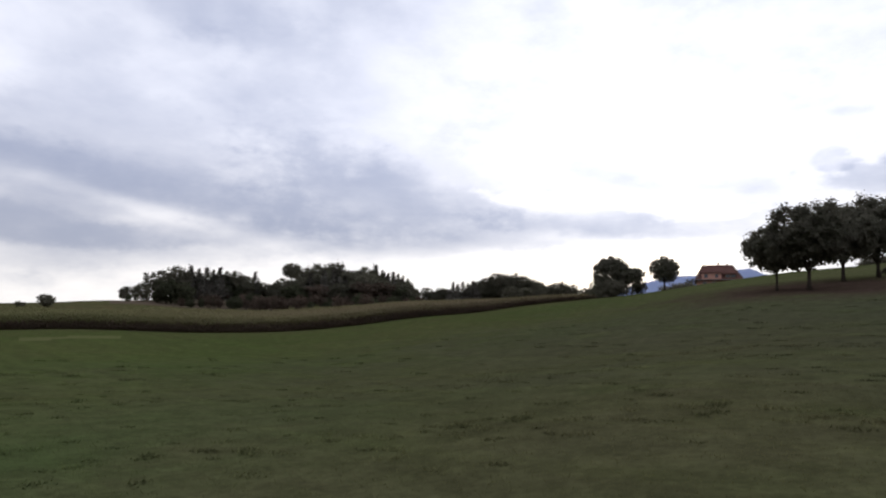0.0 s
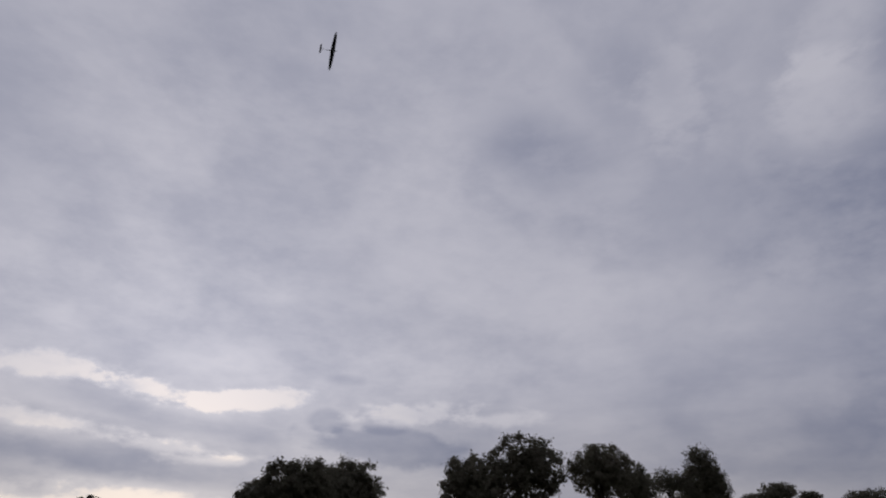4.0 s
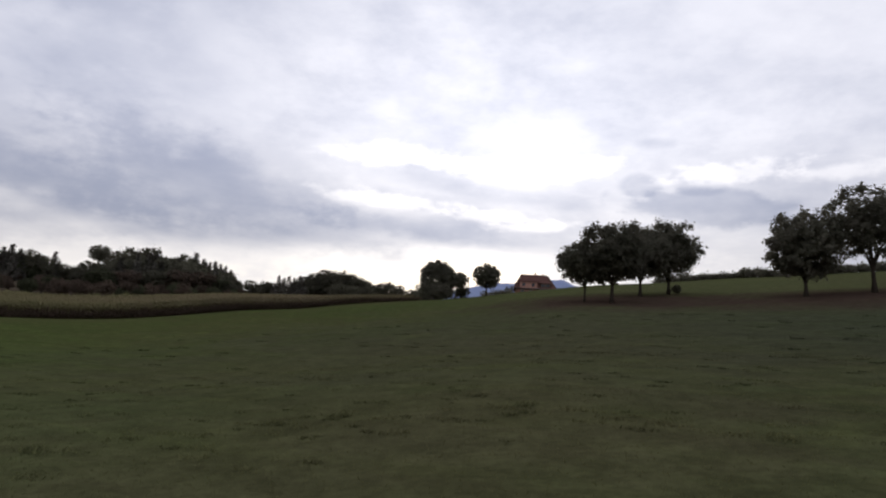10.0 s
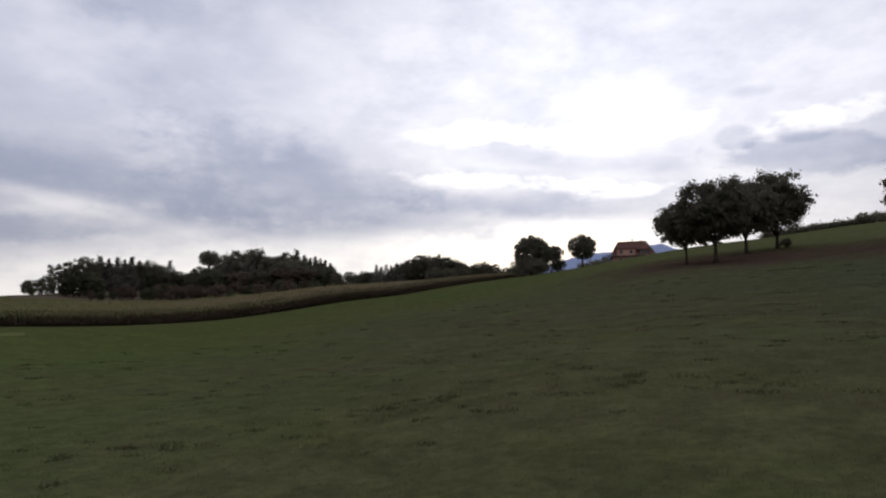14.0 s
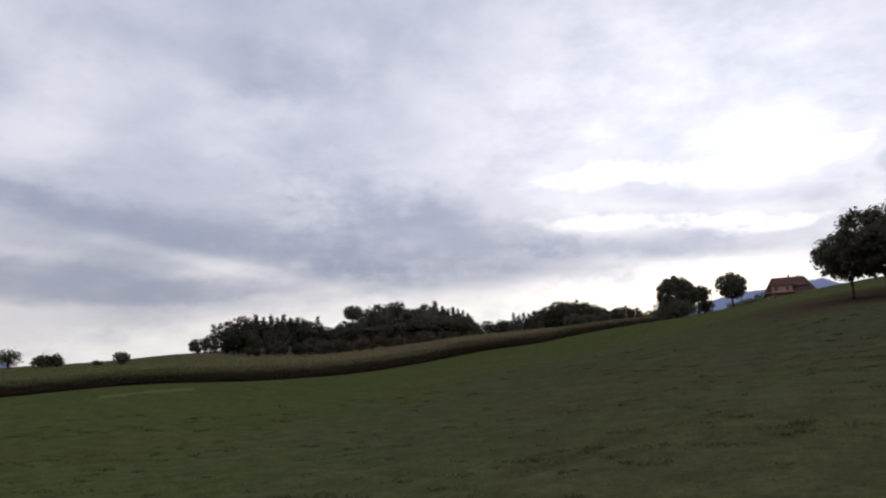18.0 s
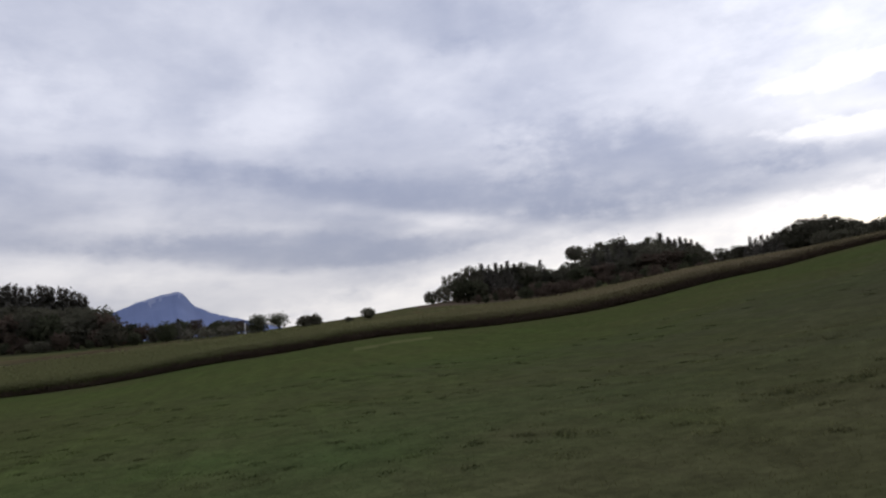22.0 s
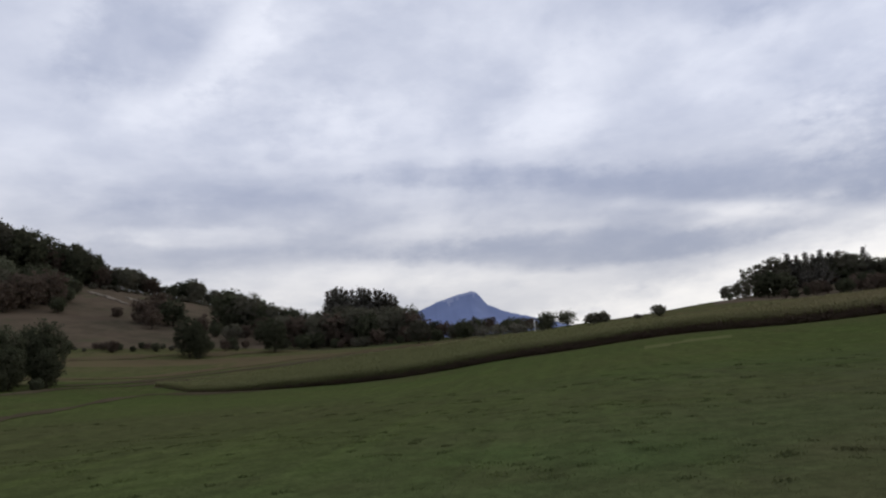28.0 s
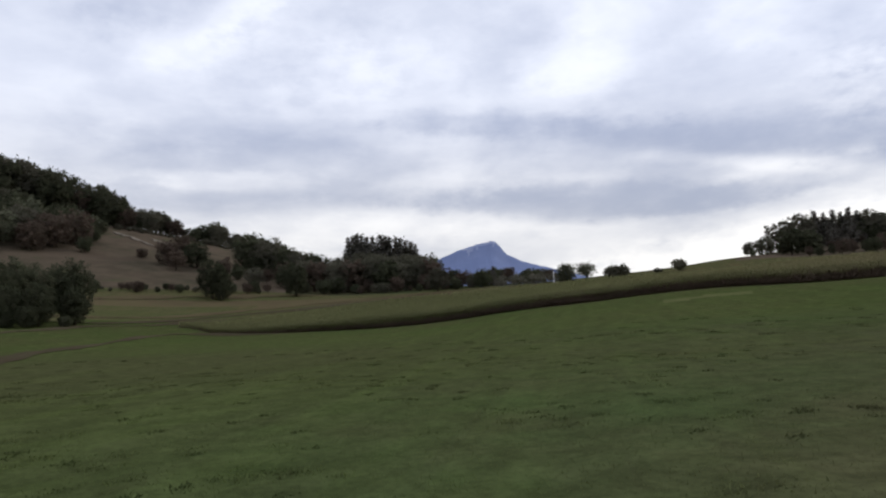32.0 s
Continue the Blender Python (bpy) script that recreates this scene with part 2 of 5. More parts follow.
GRASS_AND_SHADE_PATCHES = [(-12.0, 6.5, 8.5, 0.85, (0.045, 0.074, 0.027)), (-28.0, 22.0, 14.0, 0.5, (0.050, 0.072, 0.026)), (-60.0, 10.0, 45.0, 0.6, (0.061, 0.076, 0.025)), (-42.0, -8.0, 28.0, 0.65, (0.058, 0.057, 0.027)), (-22.0, -1.0, 9.0, 0.45, (0.055, 0.060, 0.026)), (24.0, 35.0, 38.0, 0.75, (0.037, 0.042, 0.026)), (35.0, 105.0, 48.0, 0.6, (0.074, 0.074, 0.038)),
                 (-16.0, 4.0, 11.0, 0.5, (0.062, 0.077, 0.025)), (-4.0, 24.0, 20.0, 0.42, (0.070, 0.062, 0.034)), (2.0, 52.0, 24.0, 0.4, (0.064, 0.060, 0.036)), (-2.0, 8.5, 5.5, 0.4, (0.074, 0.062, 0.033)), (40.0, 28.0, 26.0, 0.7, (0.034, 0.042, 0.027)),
                 # walnut shade and brown leaf litter, both painted into the grass here
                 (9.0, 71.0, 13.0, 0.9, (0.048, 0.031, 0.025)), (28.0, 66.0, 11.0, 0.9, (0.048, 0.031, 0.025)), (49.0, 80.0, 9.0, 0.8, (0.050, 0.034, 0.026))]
M_MEADOW = material("meadow_grass", [(0.051, 0.062, 0.021), (0.062, 0.060, 0.026), (0.043, 0.061, 0.019)], (0.05, 0.7), 1.0, 0.06, 5.0, stains=(0.35, 0.60, (0.082, 0.092, 0.030)), patch_at=GRASS_AND_SHADE_PATCHES, lines=((1.10, 1.14, 1.06), (0.92, 0.90, 0.93)), mottle=0.38)
M_STUBBLE = material("hay_stubble", [(0.096, 0.074, 0.042), (0.082, 0.061, 0.037), (0.092, 0.084, 0.040)], (0.08, 0.4), 0.95, 0.5, 6.0)
M_PALE = material("pale_grass", [(0.084, 0.096, 0.036), (0.098, 0.098, 0.042), (0.076, 0.090, 0.032)], (0.08, 0.8), 1.0, 0.1, 6.0)
M_HILL = material("hill_grass", [(0.068, 0.074, 0.030), (0.086, 0.076, 0.038), (0.060, 0.068, 0.027)], (0.03, 0.2), 0.95, 0.4, 3.0, lines=((1.14, 1.06, 1.04), (0.82, 0.76, 0.82)), mottle=0.3)
M_PASTURE = material("dry_pasture", [(0.080, 0.061, 0.043), (0.058, 0.050, 0.033), (0.106, 0.082, 0.058)], (0.035, 0.12), 0.95, 0.5, 2.0, stains=(0.05, 0.56, (0.066, 0.064, 0.036)))
M_SOIL = material("field_soil", [(0.06, 0.045, 0.03), (0.075, 0.06, 0.038), (0.05, 0.05, 0.025)], (0.1, 1.0), 0.95, 0.5, 4.0)
M_BARE = material("bare_earth", [(0.17, 0.14, 0.11), (0.13, 0.11, 0.085), (0.20, 0.17, 0.13)], (0.1, 0.6), 1.0, 0.5, 2.0)
M_WOODFLOOR = material("wood_floor", [(0.045, 0.05, 0.022), (0.06, 0.05, 0.03), (0.035, 0.045, 0.02)], (0.05, 0.5), 0.95, 0.5, 2.0)
WEED_PATCHES = [(x, y, rad, depth, tuple(1.2 * c for c in tone)) for x, y, rad, depth, tone in GRASS_AND_SHADE_PATCHES]
BLADE_PATCHES = [(x, y, rad, depth, tuple(1.75 * c for c in tone)) for x, y, rad, depth, tone in GRASS_AND_SHADE_PATCHES]
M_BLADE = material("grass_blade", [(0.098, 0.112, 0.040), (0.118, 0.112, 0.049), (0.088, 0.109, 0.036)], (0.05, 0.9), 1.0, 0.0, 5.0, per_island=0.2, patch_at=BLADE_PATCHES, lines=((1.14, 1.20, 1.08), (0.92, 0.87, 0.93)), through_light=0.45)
M_WEED = material("dark_weed", [(0.070, 0.092, 0.032), (0.082, 0.090, 0.038), (0.062, 0.084, 0.030)], (0.2, 2.0), 0.9, 0.0, 5.0, per_island=0.3, patch_at=WEED_PATCHES, through_light=0.45)
# brown of dried lower leaves, darkened for the shade inside the front rows
M_CORN_DRY_SHADED = material("dry_corn_leaf", [(0.140, 0.102, 0.076), (0.156, 0.112, 0.084), (0.122, 0.096, 0.068)], (0.1, 1.0), 0.95, 0.0, 5.0, per_island=0.12, through_light=0.35)
M_CORN = material("corn_leaf", [(0.182, 0.170, 0.080), (0.198, 0.172, 0.092), (0.162, 0.158, 0.070)], (0.04, 0.6), 0.9, 0.0, 5.0, per_island=0.08, patch_at=[(-52.0, 140.0, 55.0, 0.75, (0.190, 0.150, 0.096)), (-140.0, 35.0, 75.0, 0.85, (0.152, 0.158, 0.070))], through_light=0.4)
M_LEAF = material("walnut_leaf", [(0.130, 0.124, 0.092), (0.142, 0.128, 0.100), (0.120, 0.118, 0.084)], (0.3, 2.0), 0.8, 0.0, 5.0, per_object=0.12, per_island=0.16, through_light=0.5)
M_LEAF_DRY = material("russet_leaf", [(0.104, 0.078, 0.060), (0.094, 0.078, 0.058), (0.112, 0.080, 0.062)], (0.2, 1.0), 0.9, 0.0, 5.0, per_object=0.2, per_island=0.12, through_light=0.4)
M_LEAF_PALE = material("willow_leaf", [(0.118, 0.122, 0.080), (0.13, 0.128, 0.086), (0.106, 0.112, 0.070)], (0.2, 1.0), 0.8, 0.0, 5.0, per_object=0.2, per_island=0.15, through_light=0.4)
M_LEAF_WOOD = material("wood_leaf", [(0.108, 0.102, 0.074), (0.120, 0.106, 0.082), (0.094, 0.096, 0.062)], (0.15, 1.0), 0.9, 0.0, 5.0, per_object=0.2, per_island=0.12, through_light=0.45)
# wood_leaf in a darker copy: weaker light on the thickets put into colour
M_LEAF_WOOD_DIM = material("hazel_leaf", [(0.072, 0.076, 0.046), (0.082, 0.080, 0.052), (0.062, 0.070, 0.040)], (0.15, 1.0), 0.9, 0.0, 5.0, per_object=0.2, per_island=0.12, through_light=0.4)
M_NEEDLE = material("spruce_needle", [(0.114, 0.106, 0.088), (0.126, 0.110, 0.094), (0.106, 0.100, 0.082)], (0.2, 1.0), 0.8, 0.0, 5.0, per_object=0.2, per_island=0.35)
M_BARK = material("bark", [(0.045, 0.036, 0.028), (0.062, 0.050, 0.040), (0.034, 0.027, 0.021)], (1.0, 9.0), 0.95, 0.9, 14.0, stretch=(1, 1, 0.25))
M_BIRCH = material("birch_bark", [(0.16, 0.15, 0.135), (0.11, 0.10, 0.09), (0.21, 0.20, 0.18)], (1.0, 9.0), 0.8, 0.5, 14.0, stretch=(1, 1, 4.0))
M_TILE = material("clay_roof_tile", [(0.118, 0.056, 0.046), (0.096, 0.048, 0.040), (0.132, 0.066, 0.052)], (0.4, 5.0), 0.85, 0.3, 20.0, per_object=0.12, gloss=0.2)
M_WALL = material("pink_plaster", [(0.42, 0.22, 0.17), (0.36, 0.19, 0.15), (0.45, 0.26, 0.2)], (0.3, 4.0), 0.9, 0.3, 30.0)
M_TIMBER = material("dark_timber", [(0.10, 0.07, 0.05), (0.07, 0.05, 0.036), (0.13, 0.09, 0.06)], (1.0, 9.0), 0.8, 0.4, 20.0, stretch=(1, 1, 0.2))
M_WHITE = material("white_paint", [(0.62, 0.61, 0.58), (0.55, 0.54, 0.51), (0.66, 0.65, 0.63)], (0.5, 5.0), 0.7, 0.2, 30.0)
M_GLASS = material("dark_pane", [(0.03, 0.035, 0.045), (0.04, 0.045, 0.055), (0.03, 0.03, 0.04)], (0.5, 5.0), 0.12, 0.0, 5.0, gloss=0.5)
# the blue haze of distance is mixed into these three rock colours
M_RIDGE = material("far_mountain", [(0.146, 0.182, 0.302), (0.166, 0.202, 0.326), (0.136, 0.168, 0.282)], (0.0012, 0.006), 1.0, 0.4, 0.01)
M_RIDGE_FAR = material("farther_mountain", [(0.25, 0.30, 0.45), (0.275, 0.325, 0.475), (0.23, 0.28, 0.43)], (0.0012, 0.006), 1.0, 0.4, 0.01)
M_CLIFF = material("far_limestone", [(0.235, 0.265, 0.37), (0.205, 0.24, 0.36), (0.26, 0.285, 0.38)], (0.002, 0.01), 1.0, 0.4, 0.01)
M_STEEL = material("galvanised_steel", [(0.18, 0.18, 0.18), (0.14, 0.14, 0.14), (0.22, 0.22, 0.22)], (1.0, 8.0), 0.5, 0.1, 20.0)
M_CARBON = material("dark_carbon", [(0.02, 0.02, 0.024), (0.03, 0.03, 0.034), (0.025, 0.025, 0.03)], (2.0, 20.0), 0.4, 0.0, 40.0)
M_POD = material("grey_fuselage", [(0.14, 0.14, 0.15), (0.11, 0.11, 0.12), (0.17, 0.17, 0.18)], (2.0, 20.0), 0.35, 0.0, 40.0)

# ---- mesh helpers ----


def mesh_from(name, verts, faces, mats, index=None, smooth=False):
    me = bpy.data.meshes.new(name)
    me.from_pydata(verts, [], faces)
    for m in mats:
        me.materials.append(m)
    if index is not None:
        me.polygons.foreach_set("material_index", np.asarray(index, dtype=np.int32))
    if smooth:
        me.polygons.foreach_set("use_smooth", np.ones(len(me.polygons), dtype=bool))
    me.update()
    return me


def part(name, data, parent, label="", at=None):
    """One mesh as a child of a thing or of a part."""
    ob = new(name, data)
    ob.parent = parent
    if at is not None:
        ob.matrix_basis = at
    return tagged(ob, label) if label else ob


def from_bm(name, bm, mat, smooth=False):
    me = bpy.data.meshes.new(name)
    bm.to_mesh(me)
    bm.free()
    me.materials.append(mat)
    if smooth:
        me.polygons.foreach_set("use_smooth", np.ones(len(me.polygons), dtype=bool))
    return me


def tube(points, radii, sides=7):
    """Verts and faces of a tapering limb along points."""
    pts = [Vector(p) for p in points]
    verts, faces = [], []
    for i, p in enumerate(pts):
        d = (pts[min(i + 1, len(pts) - 1)] - pts[max(i - 1, 0)]).normalized()
        u = d.orthogonal().normalized()
        v = d.cross(u)
        for s in range(sides):
            a = 2 * math.pi * s / sides
            verts.append(tuple(p + (u * math.cos(a) + v * math.sin(a)) * radii[i]))
    for i in range(len(pts) - 1):
        for s in range(sides):
            t = (s + 1) % sides
            faces.append((i * sides + s, i * sides + t, (i + 1) * sides + t, (i + 1) * sides + s))
    faces.append(tuple(range(sides))[::-1])
    faces.append(tuple(range((len(pts) - 1) * sides, len(pts) * sides)))
    return verts, faces


def leaf_mesh(name, rng, centres, spread, count, size, mat, squash=0.8):
    """Many small leaf clumps round twig ends, each a folded blade turned outwards and up, as leaves reach for light."""
    c = np.asarray(centres)
    which = rng.integers(0, len(c), count)
    pick = c[which]
    sp = np.asarray(spread)
    at = pick + rng.normal(0, 1, (count, 3)) * sp * np.array([1, 1, squash])
    out = pick - c.mean(0) - np.array([0, 0, 0.25 * np.ptp(c[:, 2])]) * (rng.uniform(0, 1, (len(c), 1)) > 0.5)[which]
    out /= np.linalg.norm(out, axis=1)[:, None] + 1e-6
    n = out * 0.8 + np.array([0, 0, 0.35]) + (0.35 * rng.normal(0, 1, (len(c), 3)))[which] + 0.42 * rng.normal(0, 1, (count, 3))
    n /= np.linalg.norm(n, axis=1)[:, None]
    a = np.cross(n, rng.normal(0, 1, (count, 3)))
    a /= np.linalg.norm(a, axis=1)[:, None]
    b = np.cross(n, a)
    s = size * rng.uniform(0.6, 1.5, (count, 1))
    v = np.stack([at - a * s, at + b * s * 0.55 + n * s * 0.15, at + a * s, at - b * s * 0.55 + n * s * 0.15], 1).reshape(-1, 3)
    i = np.arange(count)[:, None] * 4
    f = np.concatenate([i + [0, 1, 2], i + [0, 2, 3]], 1).reshape(-1, 3)
    return fast_mesh(name, v, f, mat)


def fast_mesh(name, v, tris, mat):
    me = bpy.data.meshes.new(name)
    me.vertices.add(len(v))
    me.vertices.foreach_set("co", np.asarray(v, dtype=np.float32).ravel())
    n = len(tris)
    me.loops.add(n * 3)
    me.loops.foreach_set("vertex_index", np.asarray(tris, dtype=np.int32).ravel())
    me.polygons.add(n)
    me.polygons.foreach_set("loop_start", np.arange(0, n * 3, 3, dtype=np.int32))
    me.materials.append(mat)
    me.update(calc_edges=True)
    return me


# ---- the lie of the land: rises seen from the meadow, by bearing ----
DIST = [30, 60, 90, 120, 160, 220, 300, 420]
SPOKES = []


def spoke(az, *rise):
    """Elevation in degrees of the ground at each distance of DIST along a bearing."""
    SPOKES.append((az, rise))


spoke(-180, -2.5, -1.2, -0.8, -0.5, -0.3, 0.0, 0.0, 0.3)
spoke(-130, -3.8, -2.2, -1.0, -0.2, 0.8, 2.6, 6.6, 12.0)
spoke(-106, -4.0, -2.2, -0.9, 0.1, 0.9, 2.0, 5.2, 10.2)
spoke(-100, -4.0, -2.2, -0.9, 0.1, 0.9, 1.9, 4.9, 9.4)
spoke(-91, -4.0, -2.4, -1.7, -1.1, -0.2, 1.4, 4.4, 7.4)
spoke(-86, -3.9, -2.3, -1.7, -1.2, -0.2, 1.4, 3.8, 6.2)
spoke(-78, -3.8, -2.2, -1.7, -1.4, -0.1, 1.5, 2.2, 2.8)
spoke(-68, -3.5, -1.7, -0.9, -0.6, 0.4, 1.8, 2.2, 2.1)
spoke(-59, -3.1, -1.1, 0.2, 0.4, 1.1, 2.4, 2.2, 1.6)
spoke(-50, -2.8, -0.6, 1.3, 0.9, 1.5, 3.2, 2.5, 1.5)
spoke(-46, -2.7, -0.4, 1.0, 1.0, 1.7, 3.7, 3.4, 2.4)
spoke(-42, -2.6, -0.3, 0.8, 1.1, 1.7, 3.0, 3.9, 3.0)
spoke(-34, -2.4, 0.1, 1.2, 1.5, 2.0, 2.8, 4.8, 3.8)
spoke(-24, -1.5, 1.1, 2.3, 2.8, 3.3, 3.9, 4.2, 3.4)
spoke(-14, -0.3, 2.4, 3.6, 4.1, 4.15, 4.1, 4.2, 4.2)
spoke(-6, 0.8, 3.6, 4.7, 5.1, 5.1, 4.6, 4.3, 4.0)
spoke(2, 1.8, 4.7, 5.9, 6.3, 6.5, 5.5, 5.0, 4.4)
spoke(12, 2.2, 5.0, 6.4, 7.0, 7.3, 7.0, 6.4, 5.5)
spoke(24, 2.6, 5.4, 6.9, 7.6, 8.0, 7.8, 7.0, 6.0)
spoke(35, 3.0, 5.9, 7.4, 8.1, 8.1, 7.6, 6.8, 6.0)
spoke(48, 3.0, 5.9, 7.2, 7.6, 7.7, 7.2, 6.5, 5.5)
spoke(62, 2.6, 5.0, 6.4, 6.8, 6.8, 6.3, 5.6, 5.0)
spoke(75, 2.2, 4.2, 5.3, 5.7, 5.7, 5.2, 5.0, 4.0)
spoke(110, 0.5, 2.0, 3.0, 3.4, 3.4, 3.0, 3.0, 2.5)
spoke(180, -2.5, -1.2, -0.8, -0.5, -0.3, 0.0, 0.0, 0.3)


def build_land():
    """Heights on a grid of bearing (1 degree) and log distance, smoothed."""
    az = np.array([s[0] for s in SPOKES], float)
    el = np.array([s[1] for s in SPOKES], float)
    z = EYE + np.array(DIST) * np.tan(np.radians(el))
    z = np.concatenate([np.zeros((len(az), 1)), z, z[:, -1:] * 0.9, z[:, -1:] * 0.3, z[:, -1:] * 0.0 - 10, z[:, -1:] * 0.0 - 20], 1)
    r = np.array([0.5, *DIST, 650, 1100, 1800, 4800], float)
    grid_a = np.arange(-180, 181)
    grid_r = np.exp(np.linspace(math.log(0.5), math.log(4800), 260))
    rows = np.array([np.interp(grid_r, r, zz) for zz in z])
    out = np.array([np.interp(grid_a, az, rows[:, j]) for j in range(len(grid_r))]).T
    for _ in range(2):
        p = np.concatenate([out[-4:-1], out, out[1:4]], 0)
        out = sum(p[i:i + len(out)] for i in range(7)) / 7
        p = np.concatenate([out[:, :1]] * 3 + [out] + [out[:, -1:]] * 3, 1)
        out = sum(p[:, i:i + out.shape[1]] for i in range(7)) / 7
    return out


LAND = build_land()


def ground(x, y):
    """Height of the ground at a place."""
    x, y = np.asarray(x, float), np.asarray(y, float)
    r = np.clip(np.hypot(x, y), 0.5, 4799)
    a = np.degrees(np.arctan2(x, y)) + 180
    j = np.log(r / 0.5) / math.log(4800 / 0.5) * 259
    i0, j0 = np.clip(a.astype(int), 0, 359), np.clip(j.astype(int), 0, 258)
    fa, fj = a - i0, j - j0
    z = (LAND[i0, j0] * (1 - fa) + LAND[i0 + 1, j0] * fa) * (1 - fj) + (LAND[i0, j0 + 1] * (1 - fa) + LAND[i0 + 1, j0 + 1] * fa) * fj
    roll = 0.10 * np.sin(x * 0.21 + 1.3 * np.sin(y * 0.11)) + 0.08 * np.sin(y * 0.17 + x * 0.07)
    lumps = 0.02 * np.sin(x * 2.3 + np.sin(y * 1.9)) * np.sin(y * 2.7 + 1.7 * np.sin(x * 1.1))
    return z + roll * np.clip(r / 20, 0, 1) + lumps


def spot(az, r):
    """The place on the ground at a bearing and distance."""
    x, y = r * math.sin(radians(az)), r * math.cos(radians(az))
    return Vector((x, y, float(ground(x, y))))


# the maize field's near edge and far edge, by bearing
EDGE_AZ = [-91.5, -89, -84, -78, -68, -59, -50, -38, -28, -19.5, -11, -8]
EDGE_NEAR = [150, 132, 124, 121, 118, 115, 111, 103, 108, 124, 146, 160]
EDGE_FAR = [152, 156, 164, 174, 186, 178, 160, 180, 196, 200, 180, 165]


def in_maize(az, r):
    return (az > -91.5) & (az < -8) & (r > np.interp(az, EDGE_AZ, EDGE_NEAR)) & (r < np.interp(az, EDGE_AZ, EDGE_FAR))


def land_use(az, r):
    """0 meadow, 1 stubble, 2 hill grass, 3 dry pasture, 4 maize soil, 5 wood floor, 6 pale grass."""
    use = np.zeros(np.shape(az), int)
    wob = 3 * np.sin(az * 0.25)
    use[(az < -8) & (az > -110) & (r > 158 + wob)] = 2
    use[(az < -60) & (az > -98) & (r > 205 + wob) & (r < 222 + wob)] = 1
    use[(az < -83) & (az > -118) & (r > 246 + wob) & (r < 392 + 2 * wob)] = 3
    use[(az < -83) & (r >= 392 + 2 * wob) & (r < 1500)] = 5
    use[(az < -97.5) & (r > 345 + 2 * wob) & (r < 1500)] = 5
    use[(az >= -83) & (az < -8) & (r > 240 + wob)] = 5
    use[(az > -47.5) & (az < -35.2) & (r > 206 + wob) & (r < 262 + wob)] = 3
    use[(az > -19.6) & (az < -16.6) & (r > 268) & (r < 300)] = 6
    use[in_maize(az, r)] = 4
    use[(az >= -8) & (az < 110) & (r > 150 + wob)] = 2
    use[(az > 34) & (az < 85) & (r > np.interp(az, [34, 37, 49, 56, 70, 85], [109, 97, 81, 68, 56, 50]))] = 2
    use[(az > 32.6) & (az < 34.8) & (r > 99 + 3 * (az - 33)) & (r < 103 + 3 * (az - 33))] = 1
    use[(az > -53) & (az < -46.5) & (r > 74 + wob * 0.4) & (r < 79 + wob * 0.4)] = 6
    return use


def build_ground():
    az = np.concatenate([np.arange(-180, -130, 3.0), np.arange(-130, 95, 0.5), np.arange(95, 180, 3.0)])
    r = np.concatenate([[0.0], np.exp(np.linspace(math.log(0.8), math.log(4800), 250))])
    aa, rr = np.meshgrid(az, r, indexing="ij")
    x, y = rr * np.sin(np.radians(aa)), rr * np.cos(np.radians(aa))
    v = np.stack([x, y, ground(x, y)], 2).reshape(-1, 3)
    na, nr = len(az), len(r)
    i, j = np.meshgrid(np.arange(na), np.arange(nr - 1), indexing="ij")
    i2 = (i + 1) % na
    quads = np.stack([i * nr + j, i2 * nr + j, i2 * nr + j + 1, i * nr + j + 1], 2).reshape(-1, 4)[:, ::-1]
    mid_az = aa[:, :-1].ravel() + 0.25
    mid_r = 0.5 * (rr[:, :-1] + rr[:, 1:]).ravel()
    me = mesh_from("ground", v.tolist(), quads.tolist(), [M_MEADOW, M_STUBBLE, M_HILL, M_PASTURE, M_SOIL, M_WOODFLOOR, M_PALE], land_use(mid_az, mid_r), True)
    me.validate()
    return tagged(new("ground", me), "mown green meadow on rolling hills, browner in patches", "ground", kind="structure")


build_ground()

# ---- far mountains ----


